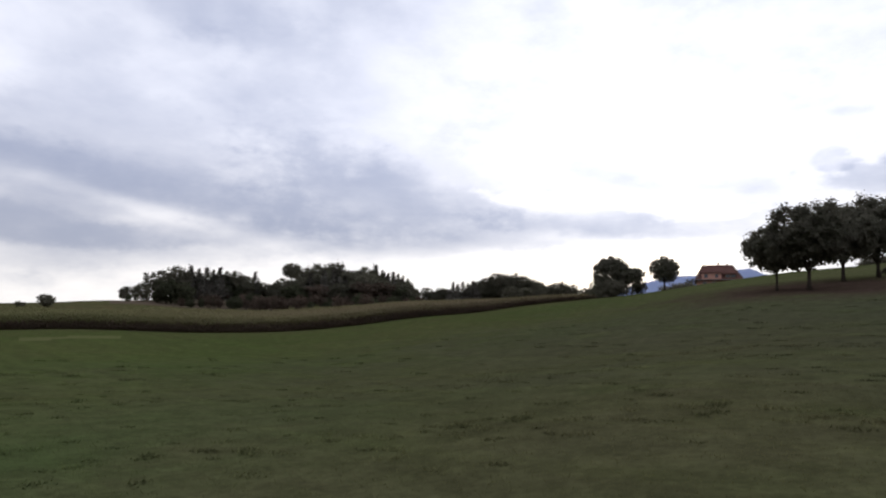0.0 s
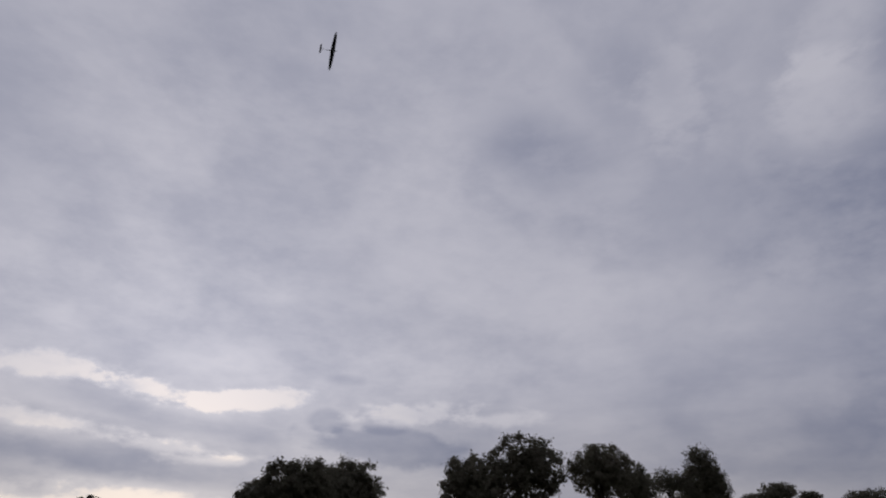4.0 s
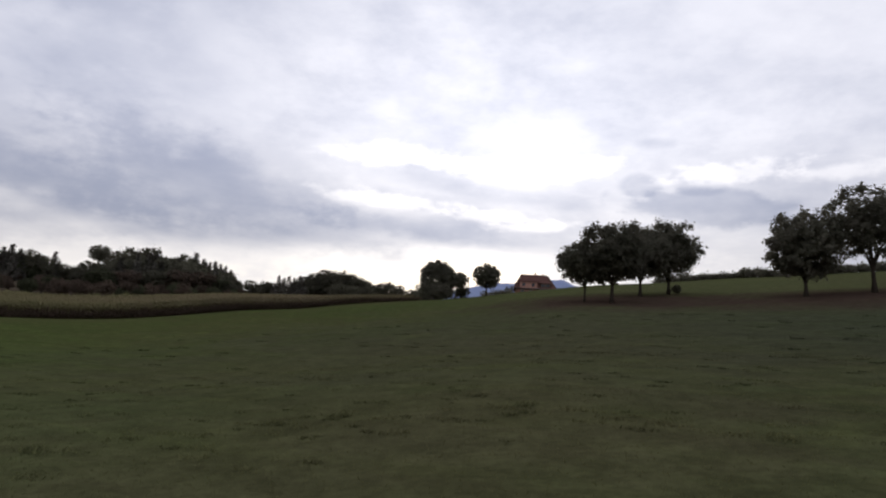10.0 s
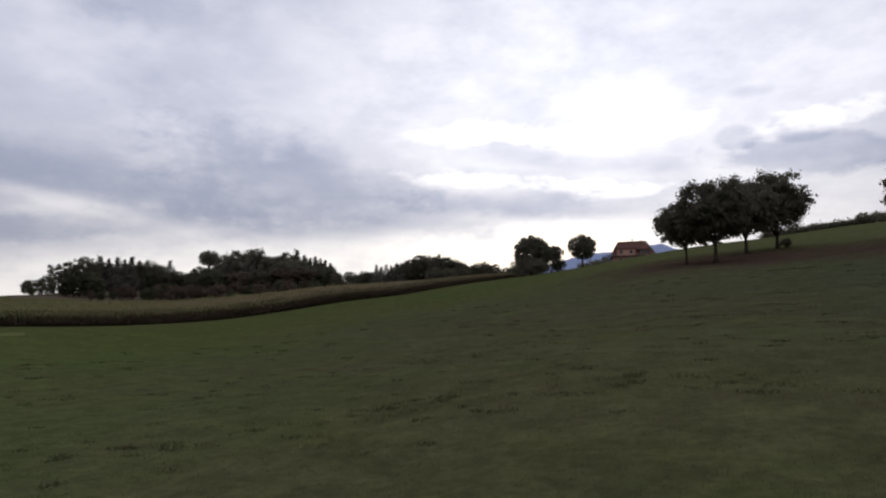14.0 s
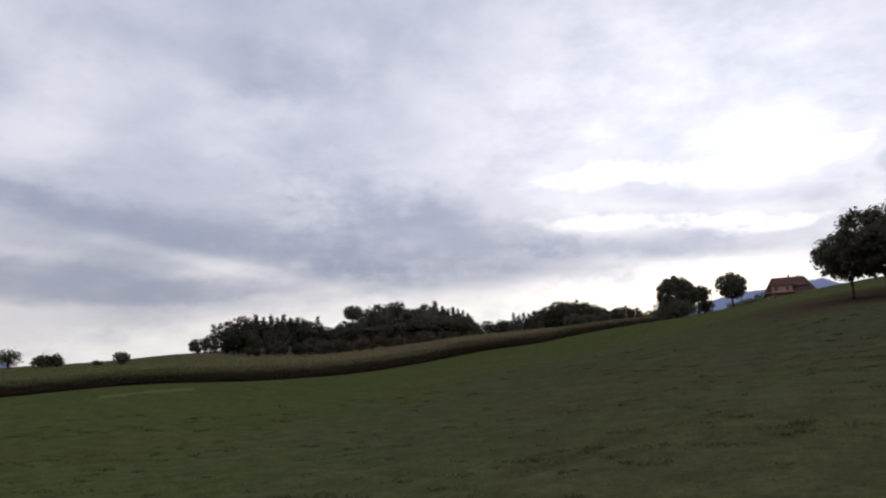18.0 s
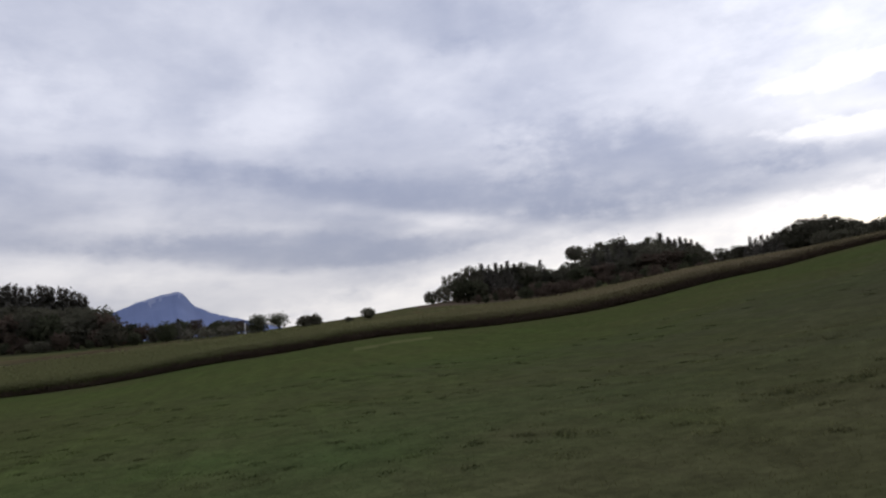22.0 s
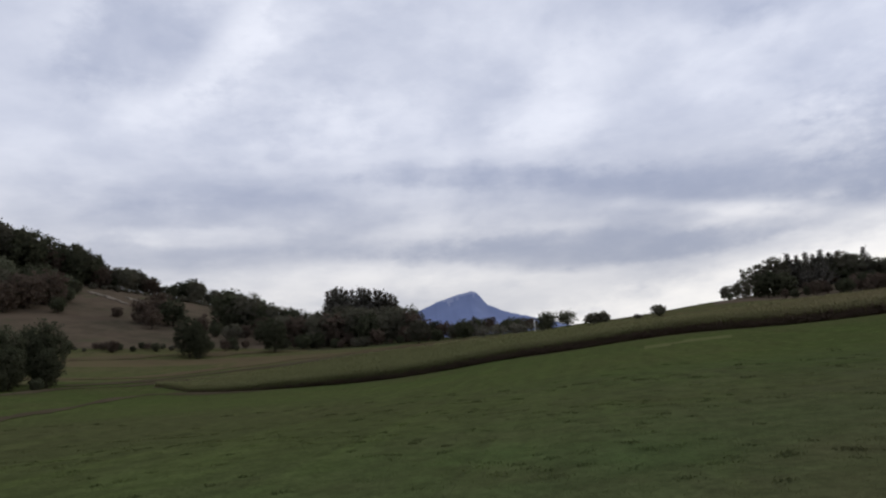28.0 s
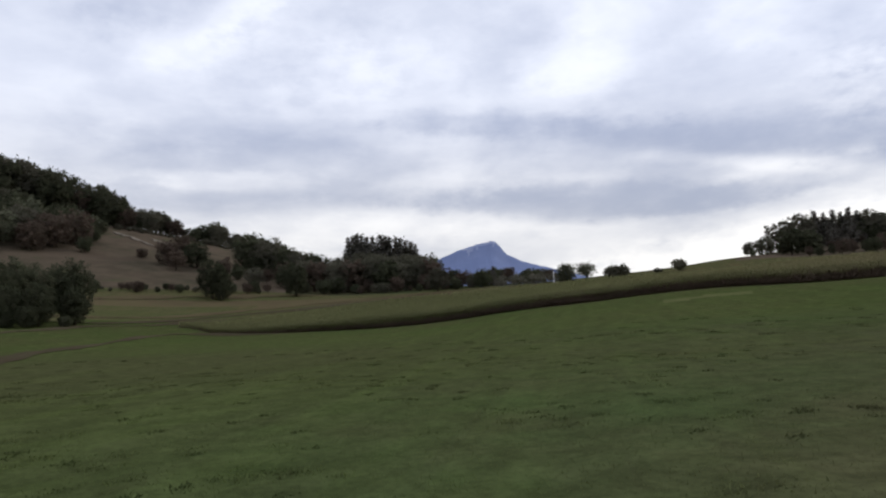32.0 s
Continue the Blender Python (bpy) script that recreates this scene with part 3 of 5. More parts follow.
def mountain(label, crest, r, foot, seed, cliff=(0, 0), back=600, rock=M_RIDGE):
    """A ridge whose skyline runs through (bearing, elevation) pairs at a distance; a scarp crowns it between two bearings."""
    rng = np.random.default_rng(seed)
    n = 240
    az = np.linspace(crest[0][0], crest[-1][0], n)
    el = np.interp(az, [c[0] for c in crest], [c[1] for c in crest])
    el = np.convolve(np.pad(el, 2, mode="edge"), [0.1, 0.2, 0.4, 0.2, 0.1], "valid")
    el = el + 0.022 * np.convolve(rng.normal(0, 1, n + 4), np.ones(5) / 2.2, "valid") * np.clip(el / 4, 0.2, 1)
    slope = np.concatenate([np.linspace(0, 0.92, 22), [0.945, 0.965, 0.985, 1.0, 1.1, 1.3, 1.6]])
    spur = np.convolve(rng.normal(0, 1, n + 40), np.hanning(13) / 2.4, "same")
    notch = np.convolve(rng.normal(0, 1, n + 40), np.hanning(5) / 1.4, "same")
    verts, faces, mats = [], [], []
    rows = len(slope)
    for i, (a, e) in enumerate(zip(az, el)):
        top = EYE + r * math.tan(radians(e))
        scarp = cliff[0] < a < cliff[1]
        for j, t in enumerate(slope):
            d = foot + (r - foot) * t if t <= 1 else r + back * (t - 1)
            f = 0.80 * (t / 0.92) ** 1.3 if t <= 0.92 else (0.80 + 2.5 * (t - 0.92) if t <= 1 else 1 - 1.4 * (t - 1))
            k_i = min(max(i + int(0.5 * (j - 11)), 0) + 10, n + 39)
            z = -25 + (top + 25) * max(f, 0.0)
            z += (7 * spur[k_i] + (4 if scarp else 2) * notch[k_i]) * math.sin(math.pi * min(t, 1.0))
            verts.append((d * math.sin(radians(a)), d * math.cos(radians(a)), z))
    for i in range(n - 1):
        for j in range(rows - 1):
            b = i * rows + j
            faces.append((b, b + 1, b + rows + 1, b + rows))
            inside = min(az[i] - cliff[0], cliff[1] - az[i])
            mats.append(1 if inside > 0 and 24.6 - 1.7 * min(inside, 1.0) + 0.8 * notch[i + 10] <= j <= 24 else 0)
    ob = new("mountain", mesh_from("mountain", verts, faces, [rock, M_CLIFF], mats, True))
    return tagged(ob, label, "mountain", kind="structure")


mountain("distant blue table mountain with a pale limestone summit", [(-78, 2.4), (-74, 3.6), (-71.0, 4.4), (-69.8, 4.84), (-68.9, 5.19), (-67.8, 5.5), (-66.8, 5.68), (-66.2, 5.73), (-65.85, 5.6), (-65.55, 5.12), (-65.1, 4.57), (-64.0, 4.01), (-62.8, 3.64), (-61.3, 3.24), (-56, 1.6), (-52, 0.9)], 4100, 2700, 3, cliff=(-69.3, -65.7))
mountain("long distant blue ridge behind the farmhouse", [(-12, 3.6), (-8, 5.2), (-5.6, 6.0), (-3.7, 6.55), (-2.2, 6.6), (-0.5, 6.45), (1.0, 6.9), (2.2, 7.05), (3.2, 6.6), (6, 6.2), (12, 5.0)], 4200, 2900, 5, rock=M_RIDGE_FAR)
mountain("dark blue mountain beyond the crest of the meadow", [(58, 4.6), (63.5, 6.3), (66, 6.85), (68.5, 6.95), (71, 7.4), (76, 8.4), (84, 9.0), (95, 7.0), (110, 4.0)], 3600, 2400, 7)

# ---- trees ----


def crown_twigs(rng, h, w, base, lobes, twigs, top_heavy=0.0, core=0.45, skin=0.25):
    """Twig ends on the skins of overlapping lobes that fill the crown."""
    mid, hh = 0.5 * (h + base), 0.5 * (h - base)
    out = []
    centres = []
    for i in range(lobes):
        a = 2.4 * i + rng.uniform(-0.5, 0.5)
        up = -0.75 + 1.5 * (i + 0.5) / lobes + rng.uniform(-0.15, 0.15)
        ring = math.sqrt(max(0.05, 1 - up * up)) * rng.uniform(0.45, 0.72)
        rad = core * rng.uniform(0.75, 1.2)
        wide = 1 + top_heavy * up
        centres.append((math.cos(a) * ring * w * 0.5 * wide, math.sin(a) * ring * w * 0.5 * wide, mid + up * hh * 0.72, rad * w * 0.5, rad * hh * 1.05))
    centres.append((0, 0, mid, 0.55 * w * 0.5, 0.7 * hh))
    for i in range(twigs):
        d = rng.normal(0, 1, 3)
        d /= np.linalg.norm(d)
        if i % 20 < 20 * skin:
            # the rounded outer skin of the crown
            s = rng.uniform(0.80, 1.0)
            out.append((d[0] * w * 0.5 * s, d[1] * w * 0.5 * s, mid + d[2] * hh * s))
            continue
        c = centres[rng.integers(0, len(centres))]
        s = rng.uniform(0.25, 1.0) ** 0.5
        out.append((c[0] + d[0] * c[3] * s, c[1] + d[1] * c[3] * s, c[2] + d[2] * c[4] * s))
    out = np.array(out)
    lo, hi = out[:, 2].min(), out[:, 2].max()
    slack = 0.05 * (h - base)
    out[:, 2] = base + slack + (out[:, 2] - lo) / (hi - lo) * (h - base - 2 * slack)
    out[:, :2] *= 0.5 * w / np.percentile(np.hypot(out[:, 0], out[:, 1]), 99)
    return out, centres


def broadleaf(name, label, h, w, base, seed, leaf=M_LEAF, bark=M_BARK, leaves=5200, size=0.17, lobes=14, twigs=420, limbs=5, stem=1.0, top_heavy=0.0, spread=None, lean=0.0, core=0.45, skin=0.25, category="tree"):
    """A tree with a tapering trunk, limbs and a crown of small leaves; it stands at its foot."""
    rng = np.random.default_rng(seed)
    root = new(name)
    tagged(root, label, category)
    tips, lobes_at = crown_twigs(rng, h, w, base, lobes, twigs, top_heavy, core, skin)
    bx, by = rng.uniform(-0.03, 0.03, 2) * h
    bx += lean * h
    n = 6
    pts = [(bx * (i / n) ** 1.5, by * (i / n) ** 1.5, -0.25 + (h * 0.72 + 0.25) * i / n) for i in range(n + 1)]
    rad = [stem * (0.020 * h + 0.03) * (1.45 if i == 0 else 1.0) * (1 - 0.82 * i / n) for i in range(n + 1)]
    v, f = tube(pts, rad, 8)
    part("trunk", mesh_from("trunk", v, f, [bark], smooth=True), root)
    for i in range(limbs):
        c = lobes_at[int(i * len(lobes_at) / max(limbs, 1))]
        t = rng.uniform(0.62, 0.95) * max(base, 0.12 * h) / (h * 0.72)
        s = Vector((bx * t ** 1.5, by * t ** 1.5, h * 0.72 * t))
        e = Vector(c[:3])
        m = s.lerp(e, 0.5) + Vector((0, 0, 0.06 * h))
        v, f = tube([s, s.lerp(m, 0.6), m, e], [stem * 0.010 * h + 0.02, stem * 0.008 * h + 0.015, stem * 0.006 * h + 0.01, 0.015], 6)
        part("limb", mesh_from("limb", v, f, [bark], smooth=True), root)
    part("crown", leaf_mesh("crown", rng, tips, spread if spread else 0.028 * w + 0.05, leaves, size, leaf), root)
    return root


def shrub(name, label, h, w, seed, leaf=M_LEAF_WOOD, leaves=900, size=0.3, category="shrub"):
    """A bush of several stems, leafy to the ground."""
    rng = np.random.default_rng(seed)
    root = new(name)
    tagged(root, label, category)
    tips, lobes_at = crown_twigs(rng, h, w, 0.05 * h, 7, 90, 0.0, 0.5)
    v, f = [], []
    for i in range(5):
        e = lobes_at[i]
        a, b = tube([(0.1 * e[0], 0.1 * e[1], -0.2), (0.5 * e[0], 0.5 * e[1], 0.45 * e[2]), e[:3]], [0.012 * h + 0.02, 0.008 * h + 0.015, 0.012], 5)
        f += [tuple(i0 + len(v) for i0 in q) for q in b]
        v += a
    part("stem", mesh_from("stem", v, f, [M_BARK], smooth=True), root)
    part("foliage", leaf_mesh("foliage", rng, tips, 0.05 * w + 0.05, leaves, size, leaf), root)
    return root


def conifer(name, label, h, w, seed, leaves=1600, size=0.4):
    """A spruce: straight trunk, whorls of drooping boughs that shorten to a spire."""
    rng = np.random.default_rng(seed)
    root = new(name)
    tagged(root, label, "tree")
    v, f = tube([(0, 0, -0.3), (0, 0, h * 0.5), (0, 0, h * 0.97)], [0.018 * h, 0.010 * h, 0.01], 6)
    part("trunk", mesh_from("trunk", v, f, [M_BARK], smooth=True), root)
    tips = []
    levels = 17
    for i in range(levels):
        t = i / (levels - 1)
        z = h * (0.08 + 0.92 * t)
        rad = w * 0.5 * (1 - t) ** 0.85 * rng.uniform(0.82, 1.12) + 0.1
        k_n = max(3, int(9 * (1 - t) + 2))
        for j in range(k_n):
            a = 2 * math.pi * (j + 0.5 * (i % 2)) / k_n + rng.uniform(-0.2, 0.2)
            for s in (0.45, 0.75, 1.0):
                tips.append((rad * s * math.cos(a), rad * s * math.sin(a), z - 0.22 * rad * s))
    part("needle_crown", leaf_mesh("needle_crown", rng, tips, 0.030 * w + 0.08, leaves, size, M_NEEDLE, 1.3), root)
    return root


def stand(ob, az, r, turn=0.0, sink=0.0):
    p = spot(az, r)
    ob.matrix_basis = pose(p.x, p.y, p.z - sink, 0, 0, turn)
    return ob


def rise(az, r, top):
    """Height of a thing at a bearing and distance whose top is seen at an elevation."""
    return EYE + r * math.tan(radians(top)) - spot(az, r).z


def meadow_tree(label, az, r, top, w, base, seed, **more):
    h = rise(az, r, top)
    t = broadleaf("walnut_tree", label, h, w, base * h, seed, **more)
    tagged(t, group="orchard trees on the meadow")
    return stand(t, az, r, 0)


WALNUT = "dark green walnut tree with a bare trunk on the meadow"
meadow_tree("slim dark green walnut tree at the edge of a clump", 4.0, 70, 10.2, 5.4, 0.28, 11, leaves=10000, stem=0.8)
meadow_tree(WALNUT, 6.15, 69, 11.85, 6.6, 0.22, 12, leaves=14000)
meadow_tree("dark green walnut tree in the middle of a clump", 8.35, 79, 11.5, 6.4, 0.24, 13, leaves=12500)
meadow_tree("broad dark green walnut tree with ragged outer twigs", 10.5, 84, 11.9, 7.6, 0.20, 14, leaves=14000, lean=0.02)
meadow_tree("rounded dark green walnut tree with low boughs", 20.2, 73.5, 12.5, 6.9, 0.18, 15, leaves=14000)
meadow_tree("tall airy walnut tree with a leaning trunk", 24.5, 75, 14.0, 7.8, 0.28, 16, leaves=11500, size=0.16, lean=-0.04, core=0.42, spread=0.28)
meadow_tree("dark green walnut tree with a flat-topped crown", 30.3, 96, 13.2, 8.4, 0.27, 17, leaves=14500)


def small_tree(name, label, az, r, top, w, base, seed, **more):
    h = rise(az, r, top)
    return stand(broadleaf(name, label, h, w, base * h, seed, **more), az, r)


small_tree("orchard_tree", "small leafy orchard tree beside a birch", 33.2, 118, 11.0, 5.2, 0.24, 21, leaves=4600, size=0.16)
small_tree("orchard_tree", "thin airy orchard tree beside a birch", 35.2, 122, 11.1, 5.4, 0.34, 22, leaves=3400, size=0.16, spread=0.35)
small_tree("birch_tree", "tall dark birch tree with a pointed crown", 37.5, 122, 12.95, 4.8, 0.08, 23, bark=M_BIRCH, leaves=6200, size=0.15, spread=0.30, top_heavy=-0.6, skin=0.1)
small_tree("birch_tree", "slender birch tree with a pointed tip", 38.25, 123, 12.5, 3.8, 0.08, 24, bark=M_BIRCH, leaves=4200, size=0.15, spread=0.26, top_heavy=-0.6, skin=0.1)
small_tree("birch_tree", "short birch tree leaning out of a clump", 38.75, 124, 10.9, 3.4, 0.06, 25, bark=M_BIRCH, leaves=4000, size=0.15, spread=0.26, top_heavy=-0.3)
small_tree("birch_tree", "short full birch tree before a taller one", 36.8, 121, 11.2, 4.0, 0.08, 30, bark=M_BIRCH, leaves=5000, size=0.15, spread=0.26, top_heavy=-0.3)
small_tree("orchard_tree", "leafy orchard tree beside a flat-topped walnut tree", 32.5, 104, 11.9, 4.6, 0.22, 37, leaves=6000, size=0.16)
small_tree("fruit_tree", "low rounded fruit tree on the crest", 41.0, 140, 9.1, 6.0, 0.05, 26, leaves=3200, size=0.2)
small_tree("fruit_tree", "rounded fruit tree with a lifted crown on the crest", 42.6, 140, 9.75, 6.6, 0.2, 27, leaves=3400, size=0.2)
small_tree("fruit_tree", "little fruit tree on the crest of the meadow", 44.6, 145, 9.1, 4.4, 0.22, 28, leaves=1300, size=0.2)
small_tree("fruit_tree", "low spreading fruit tree on the crest", 48.1, 140, 8.95, 7.2, 0.16, 29, leaves=2200, size=0.2)
small_tree("round_tree", "big round dark tree at the corner of the maize", -8.1, 142, 8.2, 7.4, 0.03, 31, leaves=10000, size=0.22, twigs=560, skin=0.75, lobes=18)
small_tree("round_tree", "small spreading tree leaning from a big round one", -6.55, 141, 7.3, 4.6, 0.40, 36, leaves=3600, size=0.2, lean=0.06)
small_tree("lime_tree", "small round tree with a slanting trunk on the crest", -4.0, 138, 8.15, 5.2, 0.24, 32, leaves=5600, size=0.19, lean=-0.03, skin=0.5)
small_tree("spreading_tree", "large many-stemmed tree with an airy crown on the crest", 60.4, 106, 10.6, 9.4, 0.10, 33, leaves=8000, size=0.19, spread=0.42)
small_tree("spreading_tree", "tall airy tree with upright twigs on the crest", 61.6, 108, 11.3, 7.0, 0.25, 34, leaves=3600, size=0.17, spread=0.42)
small_tree("fruit_tree", "thin-stemmed fruit tree with upswept twigs on the crest", 64.4, 112, 9.6, 7.0, 0.28, 35, leaves=3300, size=0.16, spread=0.36)


def bush_at(label, az, r, top, w, seed, **more):
    return stand(shrub("bush", label, rise(az, r, top), w, seed, **more), az, r)


bush_at("round dark bush on the crest of the meadow", 55.3, 118, 8.75, 4.0, 41, leaves=1500, size=0.17)
bush_at("low dark bush beside a larger one on the crest", 56.6, 118, 8.1, 2.6, 42, leaves=1200, size=0.17)
bush_at("dense dark bush under a spreading tree", 61.2, 105, 8.9, 6.4, 43, leaves=2000, size=0.17)
bush_at("dark bush beside a round tree", -6.1, 146, 6.1, 3.6, 44, leaves=1400, size=0.18)
bush_at("dense dark undergrowth below a round tree", -8.1, 132, 6.2, 6.6, 50, leaves=2600, size=0.2)
bush_at("dark low bush at the corner of the maize", -8.9, 150, 6.0, 6.0, 45, leaves=1400, size=0.2)
bush_at("small bush at the foot of an orchard tree", 11.1, 86, 6.85, 1.2, 46, leaves=400, size=0.12)
bush_at("feathery bush behind a leaning walnut tree", 26.2, 120, 8.7, 3.0, 47, leaves=700, size=0.15)
bush_at("dense dark bush below the birch trees", 35.8, 118, 9.2, 3.6, 63, leaves=1600, size=0.16)
bush_at("low scrub bush on the crest", 40.2, 145, 8.3, 2.2, 48, leaves=400, size=0.16)
bush_at("tiny bush on the crest of the meadow", 51.4, 140, 7.95, 1.4, 49, leaves=200, size=0.15)
bush_at("wide low bush with a spiky top on the far hill", -56.7, 200, 3.2, 4.8, 51, leaves=1500, size=0.28)
bush_at("low dark bush on the far hill", -55.95, 200, 3.25, 4.4, 52, leaves=1000, size=0.28)
bush_at("small bush on the far hill", -53.2, 200, 2.78, 2.6, 53, leaves=500, size=0.25)
bush_at("round dark bush on the far hill", -51.6, 196, 3.38, 4.4, 54, leaves=1100, size=0.25)
small_tree("willow_tree", "pale grey-green willow tree on the far hill", -60.4, 204, 3.6, 5.6, 0.06, 55, leaf=M_LEAF_PALE, leaves=2600, size=0.22, spread=0.45)
small_tree("willow_tree", "pale airy willow tree with a bare stem on the far hill", -58.8, 204, 3.6, 5.4, 0.22, 56, leaf=M_LEAF_PALE, leaves=1700, size=0.20, spread=0.4)
small_tree("round_tree", "round tree with a bare trunk on a wooded hilltop", -34.25, 285, 6.92, 8.0, 0.55, 57, leaves=6200, size=0.22, twigs=560, skin=0.35)


def hedge(label, az0, az1, r0, r1, top0, top1, seed, wide=2.0, leaves=5000, size=0.22):
    """A run of grown-together bushes between two bearings, uneven along the top."""
    rng = np.random.default_rng(seed)
    tips = []
    for i in range(int(abs(az1 - az0) * 14)):
        t = rng.uniform()
        az, r = az0 + (az1 - az0) * t, r0 + (r1 - r0) * t + rng.uniform(-wide, wide)
        p = spot(az, r)
        h = max(0.5, EYE + r * math.tan(radians(top0 + (top1 - top0) * t)) - p.z) * (0.78 + 0.22 * math.sin(az * 3.1) * math.sin(az * 7.3 + 1))
        for z in np.linspace(0.15, 1.0, 5):
            tips.append((p.x + rng.uniform(-0.5, 0.5), p.y + rng.uniform(-0.5, 0.5), p.z + h * z))
    ob = new("hedge", leaf_mesh("hedge", rng, tips, 0.45, leaves, size, M_LEAF))
    return tagged(ob, label, "hedge", kind="stuff")


hedge("dark overgrown hedge along the crest behind the walnut trees", 9.5, 38, 172, 150, 7.35, 9.45, 61, leaves=32000, size=0.24)
bush_at("domed dark bush rising from the crest hedge", 16.8, 164, 8.2, 6.4, 65, leaves=2200, size=0.24)
hedge("low dark scrub along the crest under the spreading trees", 54, 67, 126, 130, 7.35, 6.75, 62, leaves=3500)
hedge("thin hedge along the far edge of the maize", -66, -60.5, 225, 222, 2.9, 2.8, 64, leaves=2000, size=0.3)

# ---- woods: each tree a thing, shaped from a few grown forms ----


def prototypes():
    made = {"broad": [], "russet": [], "spruce": [], "pale": [], "scrub": [], "thicket": [], "near_thicket": []}
    for i in range(4):
        made["broad"].append(broadleaf("wood_tree", "dark broadleaf tree in a dense wood", 10, 8.8 + 0.5 * i, 0.5, 100 + i, leaf=M_LEAF_WOOD, leaves=6400, size=0.24, lobes=10 + i, twigs=340, limbs=2, skin=0.36, core=0.40 + 0.04 * i))
    for i in range(2):
        made["russet"].append(broadleaf("wood_tree", "reddish-brown broadleaf tree turning to autumn", 10, 9.0, 0.8, 110 + i, leaf=M_LEAF_DRY, leaves=3600, size=0.26, twigs=240, skin=0.1, limbs=2))
        made["pale"].append(broadleaf("wood_tree", "paler grey-green broadleaf tree at a wood's edge", 10, 8.5, 0.9, 120 + i, leaf=M_LEAF_PALE, leaves=3200, size=0.28, twigs=240, limbs=2))
        made["scrub"].append(shrub("scrub_bush", "dark rounded scrub bush on a hillside", 10, 13, 130 + i, leaves=3200, size=0.34))
        made["thicket"].append(broadleaf("thicket_tree", "brownish tree leafy down to the ground", 10, 9.0, 0.1, 150 + i, leaf=(M_LEAF_WOOD_DIM, M_LEAF_DRY)[i], leaves=4600, size=0.3, lobes=12, twigs=280, limbs=2, skin=0.25))
        made["near_thicket"].append(broadleaf("thicket_tree", "dark green tree leafy down to the ground by a meadow", 10, 8.6, 0.05, 160 + i, leaf=M_LEAF_WOOD_DIM, leaves=12000, size=0.17, lobes=13, twigs=520, limbs=3, skin=0.3))
    for i in range(2):
        made["thicket"].append(broadleaf("thicket_tree", "dark green rounded tree leafy down to the ground", 10, 9.4, 0.3, 170 + i, leaf=M_LEAF_WOOD_DIM, leaves=5200, size=0.28, lobes=10 + 2 * i, twigs=300, limbs=2, skin=0.3))
    for i in range(3):
        made["spruce"].append(conifer("spruce_tree", "dark pointed spruce tree in a wood", 10, 3.6 + 0.5 * i, 140 + i, leaves=3000, size=0.2))
    return made


FORMS = prototypes()
USED = set()


def plant(kind, az, r, h, rng, wide=1.0, group=""):
    form = FORMS[kind][rng.integers(0, len(FORMS[kind]))]
    p = spot(az, r)
    s = h / 10.0
    m = Matrix.LocRotScale((p.x, p.y, p.z - 0.1), Euler((0, 0, rng.uniform(0, 6.28))), (s * wide, s * wide, s))
    if form.name in USED:
        f = form.scale
        ob = copy_thing(form, m @ Matrix.Diagonal((1 / f.x, 1 / f.y, 1 / f.z, 1)))
    else:
        USED.add(form.name)
        ob = form
        ob.matrix_basis = m
    return tagged(ob, group=group)


def wood(group, az0, az1, r0, r1, count, tops, mix, seed, low=4.0, high=16.0, vary=0.55, joined=""):
    """Trees between two bearings and distances; their tops follow a skyline of (bearing, elevation)."""
    rng = np.random.default_rng(seed)
    names, weights = zip(*mix)
    cum = np.cumsum(weights) / sum(weights)
    heap = []
    for i in range(count):
        az = az0 + (az1 - az0) * (i + rng.uniform()) / count
        r = r0 + (r1 - r0) * ((i * 0.618034) % 1.0)
        el = float(np.interp(az, [t[0] for t in tops], [t[1] for t in tops])) - vary * rng.uniform(0, 1) ** 2
        kind = names[int(np.searchsorted(cum, rng.uniform()))]
        h = min(max(rise(az, r, el), low), high)
        if kind == "scrub":
            h *= 0.6
        if joined:
            form = FORMS[kind][rng.integers(0, len(FORMS[kind]))]
            heap.append((form, spot(az, r), h / 10.0, rng.uniform(0, 6.28)))
        else:
            plant(kind, az, r, h, rng, (1.35 if kind == "spruce" else 1.0) * rng.uniform(0.85, 1.15), group)
    if joined:
        pile(heap, joined)


